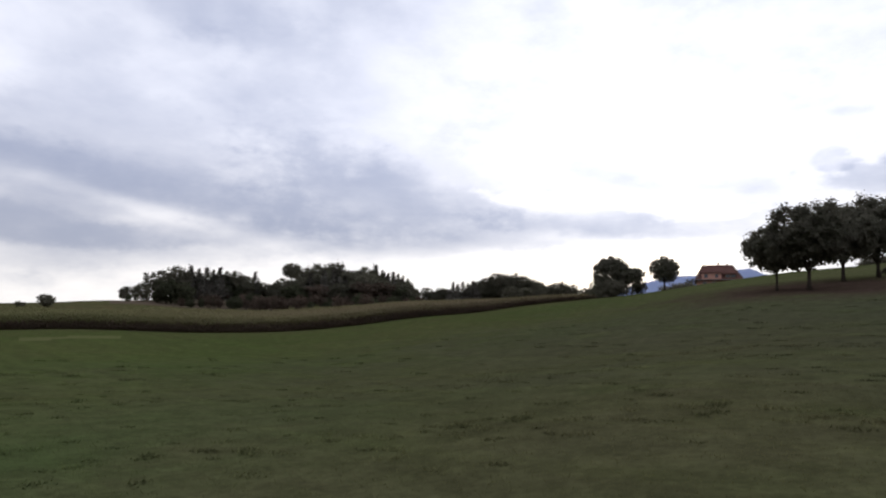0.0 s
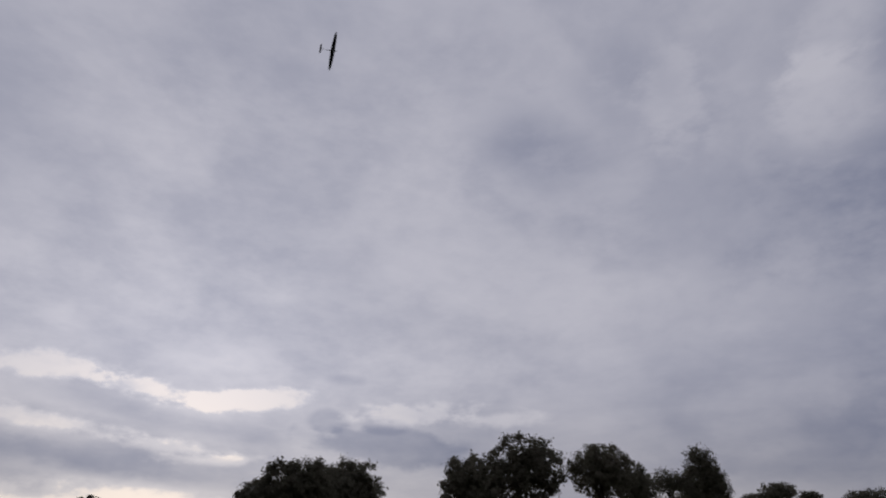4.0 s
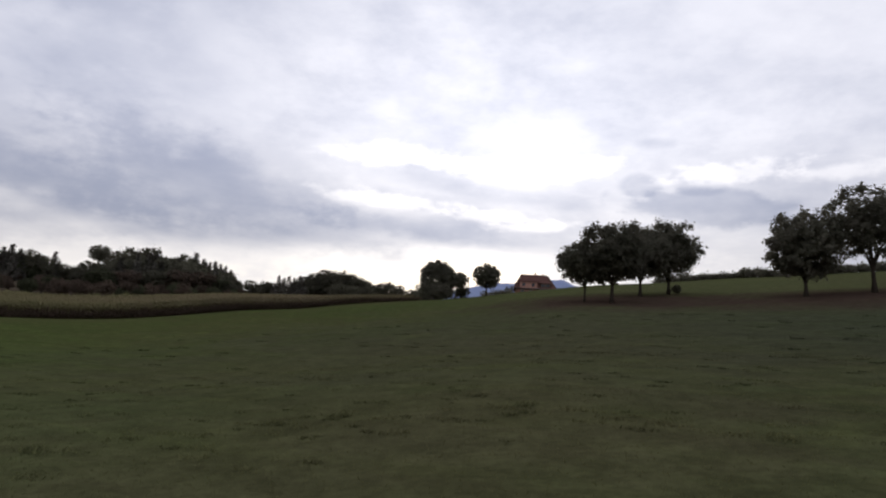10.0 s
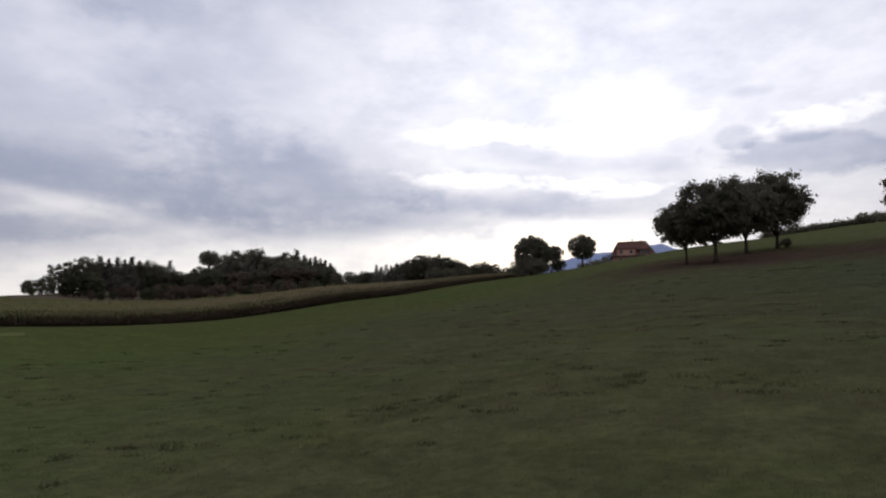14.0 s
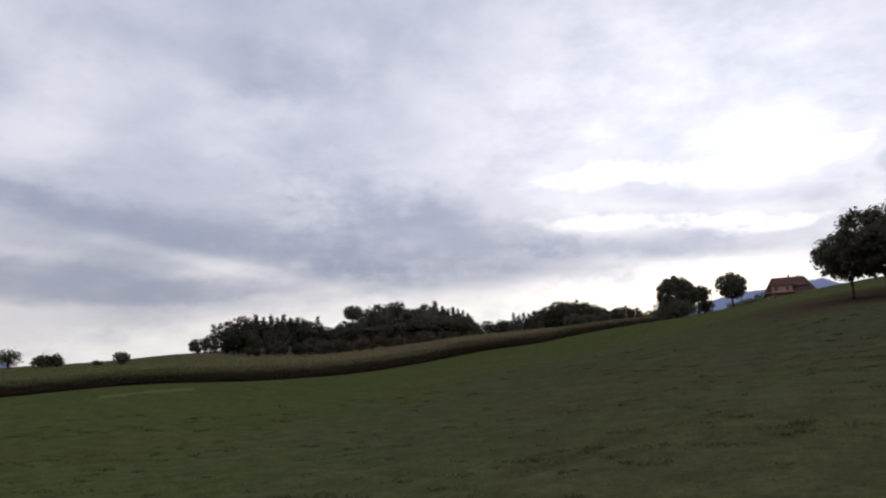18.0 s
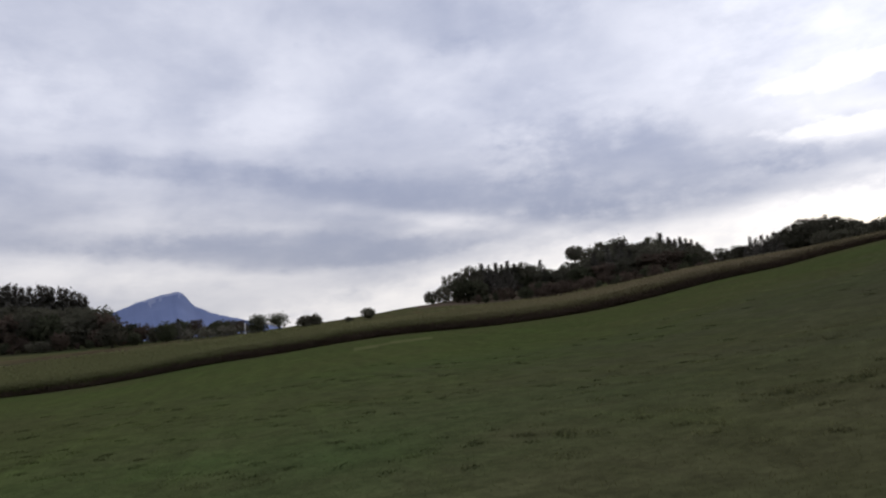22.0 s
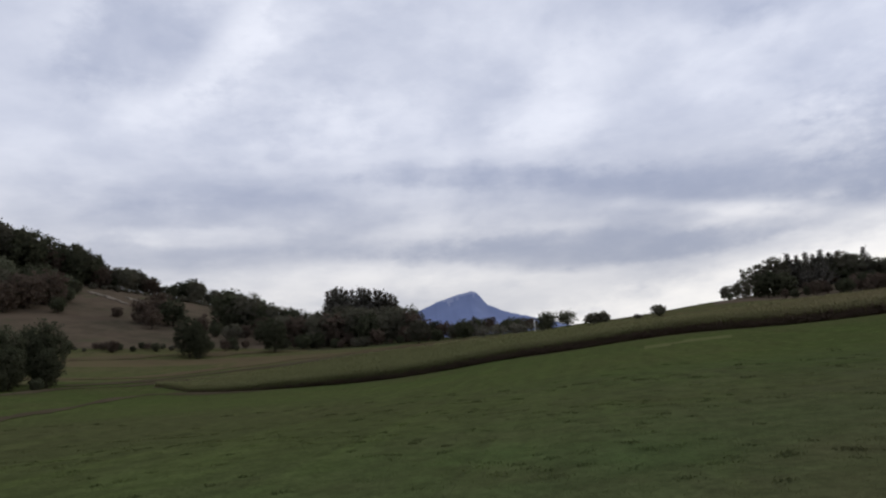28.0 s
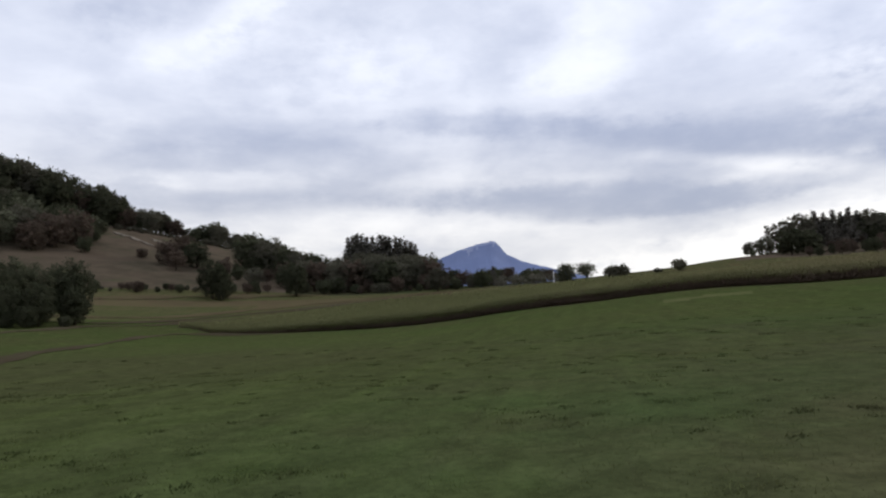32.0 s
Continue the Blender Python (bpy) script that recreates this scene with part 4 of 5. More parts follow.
def pile(heap, label):
    """Far trees that nobody could count, as one mass of leaves and one of trunks."""
    vs, fs, ms, mats, at = [], [], [], [], 0
    for form, p, s, turn in heap:
        c, sn = math.cos(turn) * s, math.sin(turn) * s
        for ch in form.children:
            me = ch.data
            co = np.empty(len(me.vertices) * 3, np.float32)
            me.vertices.foreach_get("co", co)
            co = co.reshape(-1, 3)
            vs.append(np.stack([co[:, 0] * c - co[:, 1] * sn + p.x, co[:, 0] * sn + co[:, 1] * c + p.y, co[:, 2] * s + p.z - 0.1], 1))
            me.calc_loop_triangles()
            tri = np.empty(len(me.loop_triangles) * 3, np.int32)
            me.loop_triangles.foreach_get("vertices", tri)
            tri = tri.reshape(-1, 3)
            if len(tri) > 3000:
                # far off, three leaves in five carry the mass
                pick = (np.arange(len(tri)) // 2) % 5 < 3
                far = vs[-1].reshape(-1, 4, 3) if len(co) % 4 == 0 else None
                if far is not None:
                    mid = far.mean(1, keepdims=True)
                    vs[-1] = (mid + (far - mid) * 1.2).reshape(-1, 3)
                tri = tri[pick]
            fs.append(tri + at)
            at += len(co)
            m = me.materials[0]
            if m not in mats:
                mats.append(m)
            ms.append(np.full(len(tri), mats.index(m), np.int32))
    me = fast_mesh("hill_wood", np.concatenate(vs), np.concatenate(fs), mats[0])
    for m in mats[1:]:
        me.materials.append(m)
    me.polygons.foreach_set("material_index", np.concatenate(ms))
    return tagged(new("hill_wood", me), label, "wood", kind="stuff")


def grove(group, trees):
    """Trees that stand out one by one: bearing, distance, elevation of the top, width and form."""
    rng = np.random.default_rng(len(trees) + int(trees[0][1]))
    for az, r, top, wide, kind in trees:
        h = max(rise(az, r, top), 2.0)
        least = {"near_thicket": 0.78, "spruce": 1.35 if h < 16 else 1.2, "broad": 0.95}.get(kind, 1.0)
        slim = {"spruce": 0.41, "scrub": 1.3}.get(kind, 0.90)
        plant(kind, az, r, h, rng, min(max(wide / (h * slim), least), 1.9), group)


HILL_WOOD = "trees of the wood on the middle hill"
grove(HILL_WOOD, [
    (-46.4, 232, 4.41, 4.9, "broad"), (-45.4, 236, 4.69, 5.7, "broad"), (-44.3, 244, 5.79, 7.8, "broad"),
    (-43.0, 250, 6.22, 8.5, "broad"), (-43.6, 222, 5.17, 7.8, "thicket"), (-42.4, 222, 4.96, 6.9, "thicket"),
    (-42.0, 262, 6.14, 3.3, "spruce"), (-41.4, 264, 5.97, 3.1, "spruce"), (-40.8, 262, 6.07, 3.3, "spruce"),
    (-40.3, 265, 5.94, 3.1, "spruce"), (-39.8, 262, 6.13, 3.3, "spruce"), (-39.3, 264, 5.90, 2.9, "spruce"),
    (-41.7, 268, 5.83, 5.0, "broad"), (-40.5, 268, 5.80, 5.1, "broad"), (-39.5, 268, 5.76, 5.1, "broad"),
    (-38.6, 268, 6.09, 7.3, "broad"), (-37.8, 268, 5.73, 5.6, "broad"), (-37.1, 270, 5.97, 3.0, "spruce")])
grove(HILL_WOOD, [
    (-36.6, 270, 5.32, 5.6, "broad"), (-35.9, 270, 5.19, 7.0, "broad"), (-34.8, 274, 5.74, 8.0, "broad"),
    (-33.5, 276, 5.79, 8.1, "broad")])
grove(HILL_WOOD, [
    (-32.9, 280, 6.72, 8.7, "broad"), (-31.9, 284, 7.00, 9.3, "broad"), (-30.9, 286, 7.23, 9.8, "broad"),
    (-29.9, 284, 6.47, 6.5, "broad"), (-29.2, 284, 6.61, 7.9, "broad"), (-28.2, 288, 6.97, 8.5, "broad"),
    (-27.5, 286, 6.98, 2.8, "spruce"), (-26.9, 284, 6.6, 3.2, "spruce"), (-26.4, 284, 6.4, 2.8, "spruce"),
    (-26.0, 285, 6.5, 2.8, "spruce"), (-25.6, 284, 6.35, 2.8, "spruce"), (-25.2, 283, 6.23, 2.8, "spruce"),
    (-24.8, 282, 6.00, 2.7, "spruce"), (-24.6, 282, 5.76, 2.7, "spruce"), (-24.2, 280, 5.29, 4.1, "broad"),
    (-33.9, 246, 5.23, 10.0, "thicket"), (-32.2, 248, 5.32, 10.5, "thicket"), (-30.1, 250, 5.54, 11.4, "broad")])
grove(HILL_WOOD, [
    (-28.4, 250, 5.67, 11.4, "thicket"), (-26.8, 252, 5.70, 10.7, "thicket"), (-25.6, 252, 5.40, 9.0, "thicket"),
    (-24.6, 250, 5.02, 7.7, "broad")])
wood("scattered hillside bushes", -42.6, -35, 206, 262, 48, [(-42.4, 3.9), (-39, 4.3), (-35, 4.5)], [("russet", 2), ("thicket", 3)], 203, low=1.0, high=4.5, vary=1.4)
wood("undergrowth in the hill wood", -46.4, -42.2, 226, 250, 10, [(-46.4, 3.4), (-42.2, 4.0)], [("scrub", 1), ("thicket", 1)], 202, low=2, high=5, vary=0.8)
wood("undergrowth in the hill wood", -36.8, -23.8, 284, 300, 34, [(-36.8, 4.8), (-23.8, 4.8)], [("scrub", 1)], 210, low=5, high=7)
wood("undergrowth in the hill wood", -24.0, -8.6, 236, 262, 24, [(-24, 4.4), (-8.6, 5.0)], [("scrub", 1)], 215, low=2, high=4)
wood(HILL_WOOD, -42.8, -36.4, 264, 284, 26, [(-42.4, 5.75), (-37, 5.6), (-36.4, 5.1)], [("broad", 2), ("thicket", 1), ("spruce", 2)], 209, vary=0.8)
wood(HILL_WOOD, -35.8, -24.2, 258, 280, 52, [(-35.8, 5.3), (-33.5, 5.7), (-32, 6.6), (-30, 6.6), (-28, 6.6), (-26.4, 6.35), (-25, 5.95), (-24.3, 5.4)], [("broad", 3), ("spruce", 1)], 204, high=16, vary=0.8)
wood(HILL_WOOD, -35.6, -23.6, 204, 240, 30, [(-35.6, 4.2), (-30, 4.8), (-23.6, 4.6)], [("thicket", 2), ("russet", 2)], 205, low=3, vary=1.2)
wood("trees along the back of the maize", -23.6, -18.8, 256, 270, 12, [(-23.6, 5.0), (-21, 5.5), (-18.8, 5.7)], [("broad", 2), ("spruce", 2)], 206, vary=0.6)
wood("trees of the far rounded wood", -19.4, -12.8, 320, 350, 22, [(-18.4, 5.8), (-17, 6.4), (-15.5, 6.3), (-12.8, 5.5)], [("broad", 1)], 207)
grove("trees along the back of the maize", [
    (-23.2, 262, 5.41, 3.8, "broad"), (-22.0, 262, 5.43, 7.1, "broad"), (-21.0, 266, 5.87, 2.8, "spruce"),
    (-20.6, 266, 5.68, 2.5, "spruce"), (-20.2, 266, 5.85, 2.8, "spruce"), (-19.8, 268, 5.80, 2.6, "spruce"),
    (-19.3, 270, 5.92, 3.0, "spruce"), (-12.8, 240, 5.71, 3.6, "broad"), (-12.3, 240, 6.15, 3.6, "broad"),
    (-11.2, 238, 5.96, 4.7, "broad"), (-10.2, 238, 5.65, 4.9, "broad"), (-9.6, 238, 5.71, 3.4, "broad")])
grove("trees of the far rounded wood", [
    (-18.9, 318, 6.09, 7.5, "broad"), (-18.0, 320, 6.53, 8.0, "broad"), (-17.1, 322, 6.82, 9.0, "broad"),
    (-16.2, 322, 6.79, 9.0, "broad"), (-15.4, 322, 6.57, 8.4, "broad"), (-14.6, 320, 6.36, 7.8, "broad"),
    (-13.8, 320, 6.11, 7.3, "broad"), (-13.3, 318, 5.82, 5.7, "broad"), (-16.2, 282, 5.69, 7.4, "broad"),
    (-15.0, 282, 5.61, 6.9, "broad"), (-13.9, 282, 5.48, 6.0, "broad")])
VALLEY = "trees along the valley floor"
grove("spruces in the valley", [
    (-78.2, 320, 6.39, 4.6, "spruce"), (-77.8, 324, 6.47, 4.7, "spruce"), (-77.5, 318, 6.65, 4.9, "spruce"),
    (-77.1, 322, 6.59, 4.7, "spruce"), (-76.7, 318, 6.39, 4.6, "spruce"), (-76.2, 322, 6.37, 4.7, "spruce"),
    (-75.6, 318, 6.45, 4.9, "spruce"), (-75.2, 322, 6.39, 4.7, "spruce"), (-74.8, 318, 6.28, 4.6, "spruce"),
    (-74.3, 322, 6.31, 4.7, "spruce"), (-73.9, 318, 6.15, 4.7, "spruce"), (-73.5, 322, 5.95, 4.7, "spruce"),
    (-73.1, 318, 5.84, 4.7, "spruce"), (-72.7, 322, 5.68, 4.7, "spruce")])
grove(VALLEY, [
    (-85.9, 300, 7.10, 8.6, "thicket"), (-84.6, 296, 6.72, 9.1, "broad"), (-83.4, 294, 6.10, 7.8, "thicket"),
    (-82.6, 292, 5.72, 5.5, "broad"), (-81.7, 290, 5.51, 5.9, "broad"), (-80.8, 288, 5.35, 6.8, "thicket"),
    (-79.4, 286, 4.94, 7.3, "broad"), (-83.1, 262, 4.68, 6.5, "thicket"), (-81.9, 262, 4.88, 7.4, "broad"),
    (-80.7, 260, 4.75, 7.8, "thicket"), (-79.4, 258, 4.66, 7.4, "broad"), (-78.0, 260, 4.80, 7.9, "thicket"),
    (-76.6, 262, 4.85, 8.0, "broad"), (-75.2, 258, 4.66, 8.8, "thicket"), (-74.0, 260, 4.47, 8.0, "broad"),
    (-72.7, 262, 4.75, 7.7, "broad"), (-71.7, 262, 4.57, 6.4, "thicket"), (-71.7, 300, 5.13, 3.9, "pale")])
wood(VALLEY, -86, -77, 262, 300, 16, [(-86, 4.6), (-83, 4.9), (-80, 4.7), (-77, 4.4)], [("broad", 2), ("thicket", 3), ("russet", 4)], 211, low=3, vary=1.8)
wood(VALLEY, -83.5, -70.5, 244, 256, 22, [(-83.5, 3.2), (-74, 3.5), (-70.5, 3.2)], [("scrub", 1), ("thicket", 3), ("russet", 4)], 213, low=2, high=6, vary=1.4)
wood("spruces in the valley", -78.3, -72.4, 318, 334, 26, [(-78.3, 5.7), (-77, 5.9), (-74.5, 5.7), (-72.4, 5.1)], [("spruce", 1)], 231, high=27, vary=0.7)
wood(VALLEY, -78, -72, 285, 312, 18, [(-78, 5.4), (-72, 5.0)], [("broad", 1)], 212, low=4, vary=1.0)
wood(VALLEY, -71, -60.5, 238, 280, 36, [(-71, 4.0), (-68, 3.7), (-65, 3.6), (-62.5, 3.4), (-60.5, 3.1)], [("broad", 2), ("russet", 4), ("thicket", 3), ("spruce", 1)], 214, low=3, vary=1.0)
STEEP = "trees of the wood on the steep hill"
wood(STEEP, -128, -95.0, 385, 450, 120, [(-128, 17), (-108, 13.6), (-103.2, 12.35), (-101.5, 12.1), (-99.7, 11.7), (-97.9, 11.0), (-96.9, 10.6), (-96.2, 10.45), (-95.4, 9.6), (-95.0, 9.2)], [("broad", 2), ("thicket", 5), ("spruce", 1)], 221, low=8, high=28, vary=1.3, joined="dense dark broadleaf wood on a steep hillside")
wood(STEEP, -128, -96.6, 306, 400, 120, [(-128, 12.5), (-103, 10.6), (-99, 9.6), (-96.8, 8.2)], [("broad", 1), ("thicket", 7), ("pale", 1)], 222, low=7, high=15, vary=4.5, joined="mixed trees along the lower edge of a steep wood")
wood("trees along the top of the dry pasture", -95.4, -82.5, 388, 412, 34, [(-95.4, 9.3), (-94.6, 8.9), (-93.4, 9.05), (-92.3, 8.6), (-91.2, 7.9), (-90.4, 7.6), (-89.4, 7.9), (-88.7, 8.15), (-87.8, 7.3), (-87, 7.1), (-85.5, 6.9), (-82.8, 5.8)], [("broad", 2), ("thicket", 2)], 223, low=5, high=20, vary=0.9)
wood("scrub along the top of the dry pasture", -95.6, -82.5, 380, 388, 40, [(-95.6, 8.2), (-90, 7.2), (-82.5, 5.4)], [("scrub", 1)], 230, low=2.5, high=5)
grove("bushes in the middle of the dry pasture", [
    (-92.2, 300, 6.61, 8.0, "thicket"), (-91.1, 304, 6.95, 8.7, "russet"), (-90.1, 298, 6.51, 9.1, "thicket"),
    (-91.6, 288, 5.82, 8.2, "russet"), (-94.0, 312, 6.01, 4.7, "thicket")])
grove("trees standing in the valley meadow", [
    (-88.9, 226, 5.17, 6.6, "near_thicket"), (-82.5, 232, 4.67, 4.3, "near_thicket"), (-88.2, 224, 4.18, 3.6, "near_thicket")])
grove("trees by the near valley meadow", [
    (-104.2, 140, 5.63, 4.8, "near_thicket"), (-102.6, 144, 5.49, 4.6, "near_thicket"), (-101.0, 146, 5.01, 4.4, "near_thicket"),
    (-98.8, 148, 5.38, 4.7, "near_thicket"), (-100.8, 134, 3.56, 5.4, "near_thicket"), (-98.5, 138, 3.23, 4.4, "near_thicket"),
    (-102.7, 134, 3.51, 4.7, "near_thicket")])
wood("bushes on the dry pasture", -89.5, -84.5, 268, 340, 10, [(-89.5, 4.9), (-87.5, 5.6), (-86, 5.6), (-84.5, 5.6)], [("thicket", 3), ("russet", 2)], 227, low=2.5, high=9, vary=1.6)
wood("bushes at the foot of the dry pasture", -97.6, -84.5, 238, 246, 22, [(-97.6, 4.1), (-96.5, 3.4), (-95.2, 4.0), (-93.8, 3.3), (-91, 3.3), (-88.5, 3.2), (-84.5, 3.4)], [("scrub", 1), ("thicket", 3), ("russet", 2)], 228, low=2.0, high=7, vary=0.9)
wood("bushes by the near valley meadow", -108, -98.0, 130, 135, 8, [(-108, 2.2), (-101, 2.0), (-98.0, 1.2)], [("near_thicket", 1)], 226, low=1.6, high=5, vary=1.4)


# forms that stand nowhere are taken away again
for form in [f for kind in FORMS.values() for f in kind if f.name not in USED]:
    for ob in [*form.children, form]:
        bpy.data.objects.remove(ob)


def ribbon(name, label, way, wide, mat, seed, category):
    """A ragged strip of ground through (bearing, distance) pairs, lying on the land."""
    rng = np.random.default_rng(seed)
    n = 60
    az = np.linspace(way[0][0], way[-1][0], n)
    r = np.interp(az, [w[0] for w in way], [w[1] for w in way])
    half = wide * 0.5 * np.clip(0.75 + 0.5 * np.convolve(rng.normal(0, 1, n + 4), np.ones(5) / 2.6, "valid"), 0.15, 1.6) * np.clip(np.minimum(np.arange(n), n - 1 - np.arange(n)) / 8.0, 0.05, 1)
    v, f = [], []
    for i in range(n):
        for s in (-1.0, -0.3, 0.3, 1.0):
            q = r[i] + s * half[i]
            x, y = q * math.sin(radians(az[i])), q * math.cos(radians(az[i]))
            v.append((x, y, float(ground(x, y)) + (0.08 + 5e-6 * q * q) * (1.0 if abs(s) < 1 else 0.4)))
        if i:
            b = i * 4
            f += [(b - 4 + j, b - 3 + j, b + 1 + j, b + j) for j in range(3)]
    ob = new(name, mesh_from(name, v, f, [mat], smooth=True))
    return tagged(ob, label, category, kind="structure")


ribbon("bare_earth_bank", "pale bare earth bank across the dry pasture", [(-96, 366), (-94.6, 356), (-93.2, 342)], 8, M_BARE, 501, "ground")
ribbon("bare_earth_bank", "short pale bare earth bank on the dry pasture", [(-93.4, 362), (-92.0, 354)], 6, M_BARE, 502, "ground")
ribbon("stubble_strip", "brown stubble strip in the valley meadow", [(-110, 172), (-97, 168), (-88, 190), (-82, 206), (-72, 222), (-66, 228)], 10, M_STUBBLE, 503, "ground")
ribbon("stubble_strip", "narrow brown strip of mown hay in the valley meadow", [(-112, 200), (-98, 224), (-87, 232), (-80, 236)], 8, M_STUBBLE, 504, "ground")
ribbon("stubble_strip", "brown strip of dry grass before the maize", [(-112, 50), (-103.6, 64), (-98, 84), (-95, 104), (-91.9, 127), (-88.6, 129), (-84, 121)], 8, M_SOIL, 505, "ground")
ribbon("stubble_strip", "thin dark strip of turned hay in the valley meadow", [(-112, 150), (-104, 152), (-97, 152), (-90, 172), (-80, 196), (-70, 210)], 5, M_SOIL, 507, "ground")
ribbon("stubble_strip", "long brown strip of dry grass beside the maize", [(-112, 96), (-103.6, 112), (-96.5, 140), (-91.4, 160), (-86, 172)], 6, M_SOIL, 506, "ground")

ribbon("furrow", "dark narrow furrow along the edge of unmown grass", [(35, 104), (37, 96.5), (49, 80.5), (56, 67.5), (70, 55.5)], 0.9, M_SOIL, 508, "ground")
ribbon("worn_track", "short pale worn track beside a furrow", [(47.5, 81.3), (49, 79), (52.5, 73)], 0.7, M_BARE, 509, "ground")

# ---- the maize field ----


def maize(front):
    """Maize plants: a stalk, arching leaves and a tassel each; the whole field is one mass."""
    rng = np.random.default_rng(301 if front else 302)
    if front:
        az = rng.uniform(-91.4, -8, 20000)
        near = np.interp(az, EDGE_AZ, EDGE_NEAR)
        row = rng.integers(0, 7, len(az))
        r = near + 0.3 + 0.75 * row + rng.uniform(-0.15, 0.15, len(az))
        keep = r < np.interp(az, EDGE_AZ, EDGE_FAR)
    else:
        az = rng.uniform(-91.4, -8, 60000)
        r = np.sqrt(rng.uniform(100 ** 2, 214 ** 2, len(az)))
        keep = in_maize(az, r - 4.0) & in_maize(az, r) & (r > 0)
    az, r = az[keep], r[keep]
    # the outermost rows are shaped lower, so that sky-lit tops behind them show
    low_row = np.interp(row[keep], [0, 2], [0.78, 1.0]) if front else np.ones(len(az))
    x, y = r * np.sin(np.radians(az)), r * np.cos(np.radians(az))
    base = np.stack([x, y, ground(x, y)], 1)
    v, t = [], []

    def tri(*pts):
        t.append((len(v), len(v) + 1, len(v) + 2))
        v.extend(pts)

    levels = 7 if front else 3
    tri((-0.02, 0, 0), (0.02, 0, 0), (0, 0, 2.1))
    tri((0, -0.02, 0), (0, 0.02, 0), (0, 0, 2.1))
    for i in range(levels):
        a = i * 2.5
        z = (0.35 if front else 1.3) + (1.75 if front else 0.75) * i / levels
        c, s = math.cos(a), math.sin(a)
        wide = 0.075 if front else 0.10
        mid = (0.38 * c, 0.38 * s, z + 0.32)
        tip = (0.75 * c, 0.75 * s, z + 0.02)
        tri((-wide * s * 0.5, wide * c * 0.5, z), (wide * s * 0.5, -wide * c * 0.5, z), (mid[0] - wide * s, mid[1] + wide * c, mid[2]))
        tri((wide * s * 0.5, -wide * c * 0.5, z), (mid[0] + wide * s, mid[1] - wide * c, mid[2]), (mid[0] - wide * s, mid[1] + wide * c, mid[2]))
        tri((mid[0] - wide * s, mid[1] + wide * c, mid[2]), (mid[0] + wide * s, mid[1] - wide * c, mid[2]), tip)
    for i in range(3):
        a = i * 2.1
        tri((0, 0, 2.0), (0.03, 0.0, 2.02), (0.16 * math.cos(a), 0.16 * math.sin(a), 2.36))
    tv, tt = np.array(v), np.array(t)
    turn = rng.uniform(0, 6.28, len(base))
    s = rng.uniform(0.88, 1.08, len(base)) * np.interp(az, [-91.5, -76, -24, -12, -8], [0.4, 1.0, 1.0, 0.75, 0.6]) * low_row
    c, sn = np.cos(turn), np.sin(turn)
    px = (tv[None, :, 0] * c[:, None] - tv[None, :, 1] * sn[:, None]) * s[:, None]
    py = (tv[None, :, 0] * sn[:, None] + tv[None, :, 1] * c[:, None]) * s[:, None]
    pz = tv[None, :, 2] * s[:, None]
    pts = np.stack([px, py, pz], 2) + base[:, None, :]
    faces = (tt[None] + (np.arange(len(base)) * len(tv))[:, None, None]).reshape(-1, 3)
    label = "front rows of tall ripening maize plants" if front else "wide field of tall ripening maize"
    me = fast_mesh("maize", pts.reshape(-1, 3), faces, M_CORN)
    if front:
        # the lower leaves have dried, and their shade is put into the colour
        me.materials.append(M_CORN_DRY_SHADED)
        height = tv[tt].mean(1)[:, 2]
        ripe = np.interp(az, [-88, -62], [0.7, 1.5])
        dry = height[None, :] < ripe[:, None] + rng.normal(0, 0.25, (len(base), 1))
        me.polygons.foreach_set("material_index", dry.ravel().astype(np.int32))
    return tagged(new("maize", me), label, "crop", kind="stuff")


maize(True)
maize(False)

# ---- grass ----


def tufts(name, label, count, r0, r1, az0, az1, blades, high, wide, seed, mat, reach=0.5, where=None, gather=0.35):
    rng = np.random.default_rng(seed)
    az = rng.uniform(az0, az1, count)
    r = np.sqrt(rng.uniform(r0 ** 2, r1 ** 2, count))
    if where is not None:
        keep = where(az, r, rng)
        az, r = az[keep], r[keep]
        count = len(az)
    x, y = r * np.sin(np.radians(az)), r * np.cos(np.radians(az))
    keep = ~in_maize(az, r)
    foot = np.stack([x, y, ground(x, y) - 0.01], 1)[keep]
    count = len(foot)
    a = rng.uniform(0, 6.28, (count, blades))
    h = high * rng.uniform(0.45, 1.25, (count, blades)) * rng.uniform(0.6, 1.3, (count, 1))
    lean = reach * rng.uniform(0.2, 1.2, (count, blades)) * h
    off = rng.normal(0, gather * high, (count, blades, 2))
    w = wide * rng.uniform(0.6, 1.4, (count, blades))
    bx, by = foot[:, None, 0] + off[..., 0], foot[:, None, 1] + off[..., 1]
    bz = np.broadcast_to(foot[:, None, 2], bx.shape)
    c, s = np.cos(a), np.sin(a)
    p0 = np.stack([bx - s * w, by + c * w, bz], -1)
    p1 = np.stack([bx + s * w, by - c * w, bz], -1)
    p2 = np.stack([bx + c * lean, by + s * lean, bz + h], -1)
    v = np.stack([p0, p1, p2], 2).reshape(-1, 3)
    f = np.arange(len(v)).reshape(-1, 3)
    return tagged(new(name, fast_mesh(name, v, f, mat)), label, "grass", kind="stuff")


tufts("grass", "short mown meadow grass close by", 30000, 3.5, 14, -112, 80, 7, 0.022, 0.006, 401, M_BLADE, 0.45, gather=8.0)
tufts("grass", "short mown meadow grass", 30000, 14, 36, -112, 80, 6, 0.024, 0.011, 402, M_BLADE, 0.45, gather=8.0)
tufts("grass", "short mown meadow grass farther off", 24000, 36, 125, -112, 80, 5, 0.03, 0.03, 403, M_BLADE, 0.45, gather=6.0)


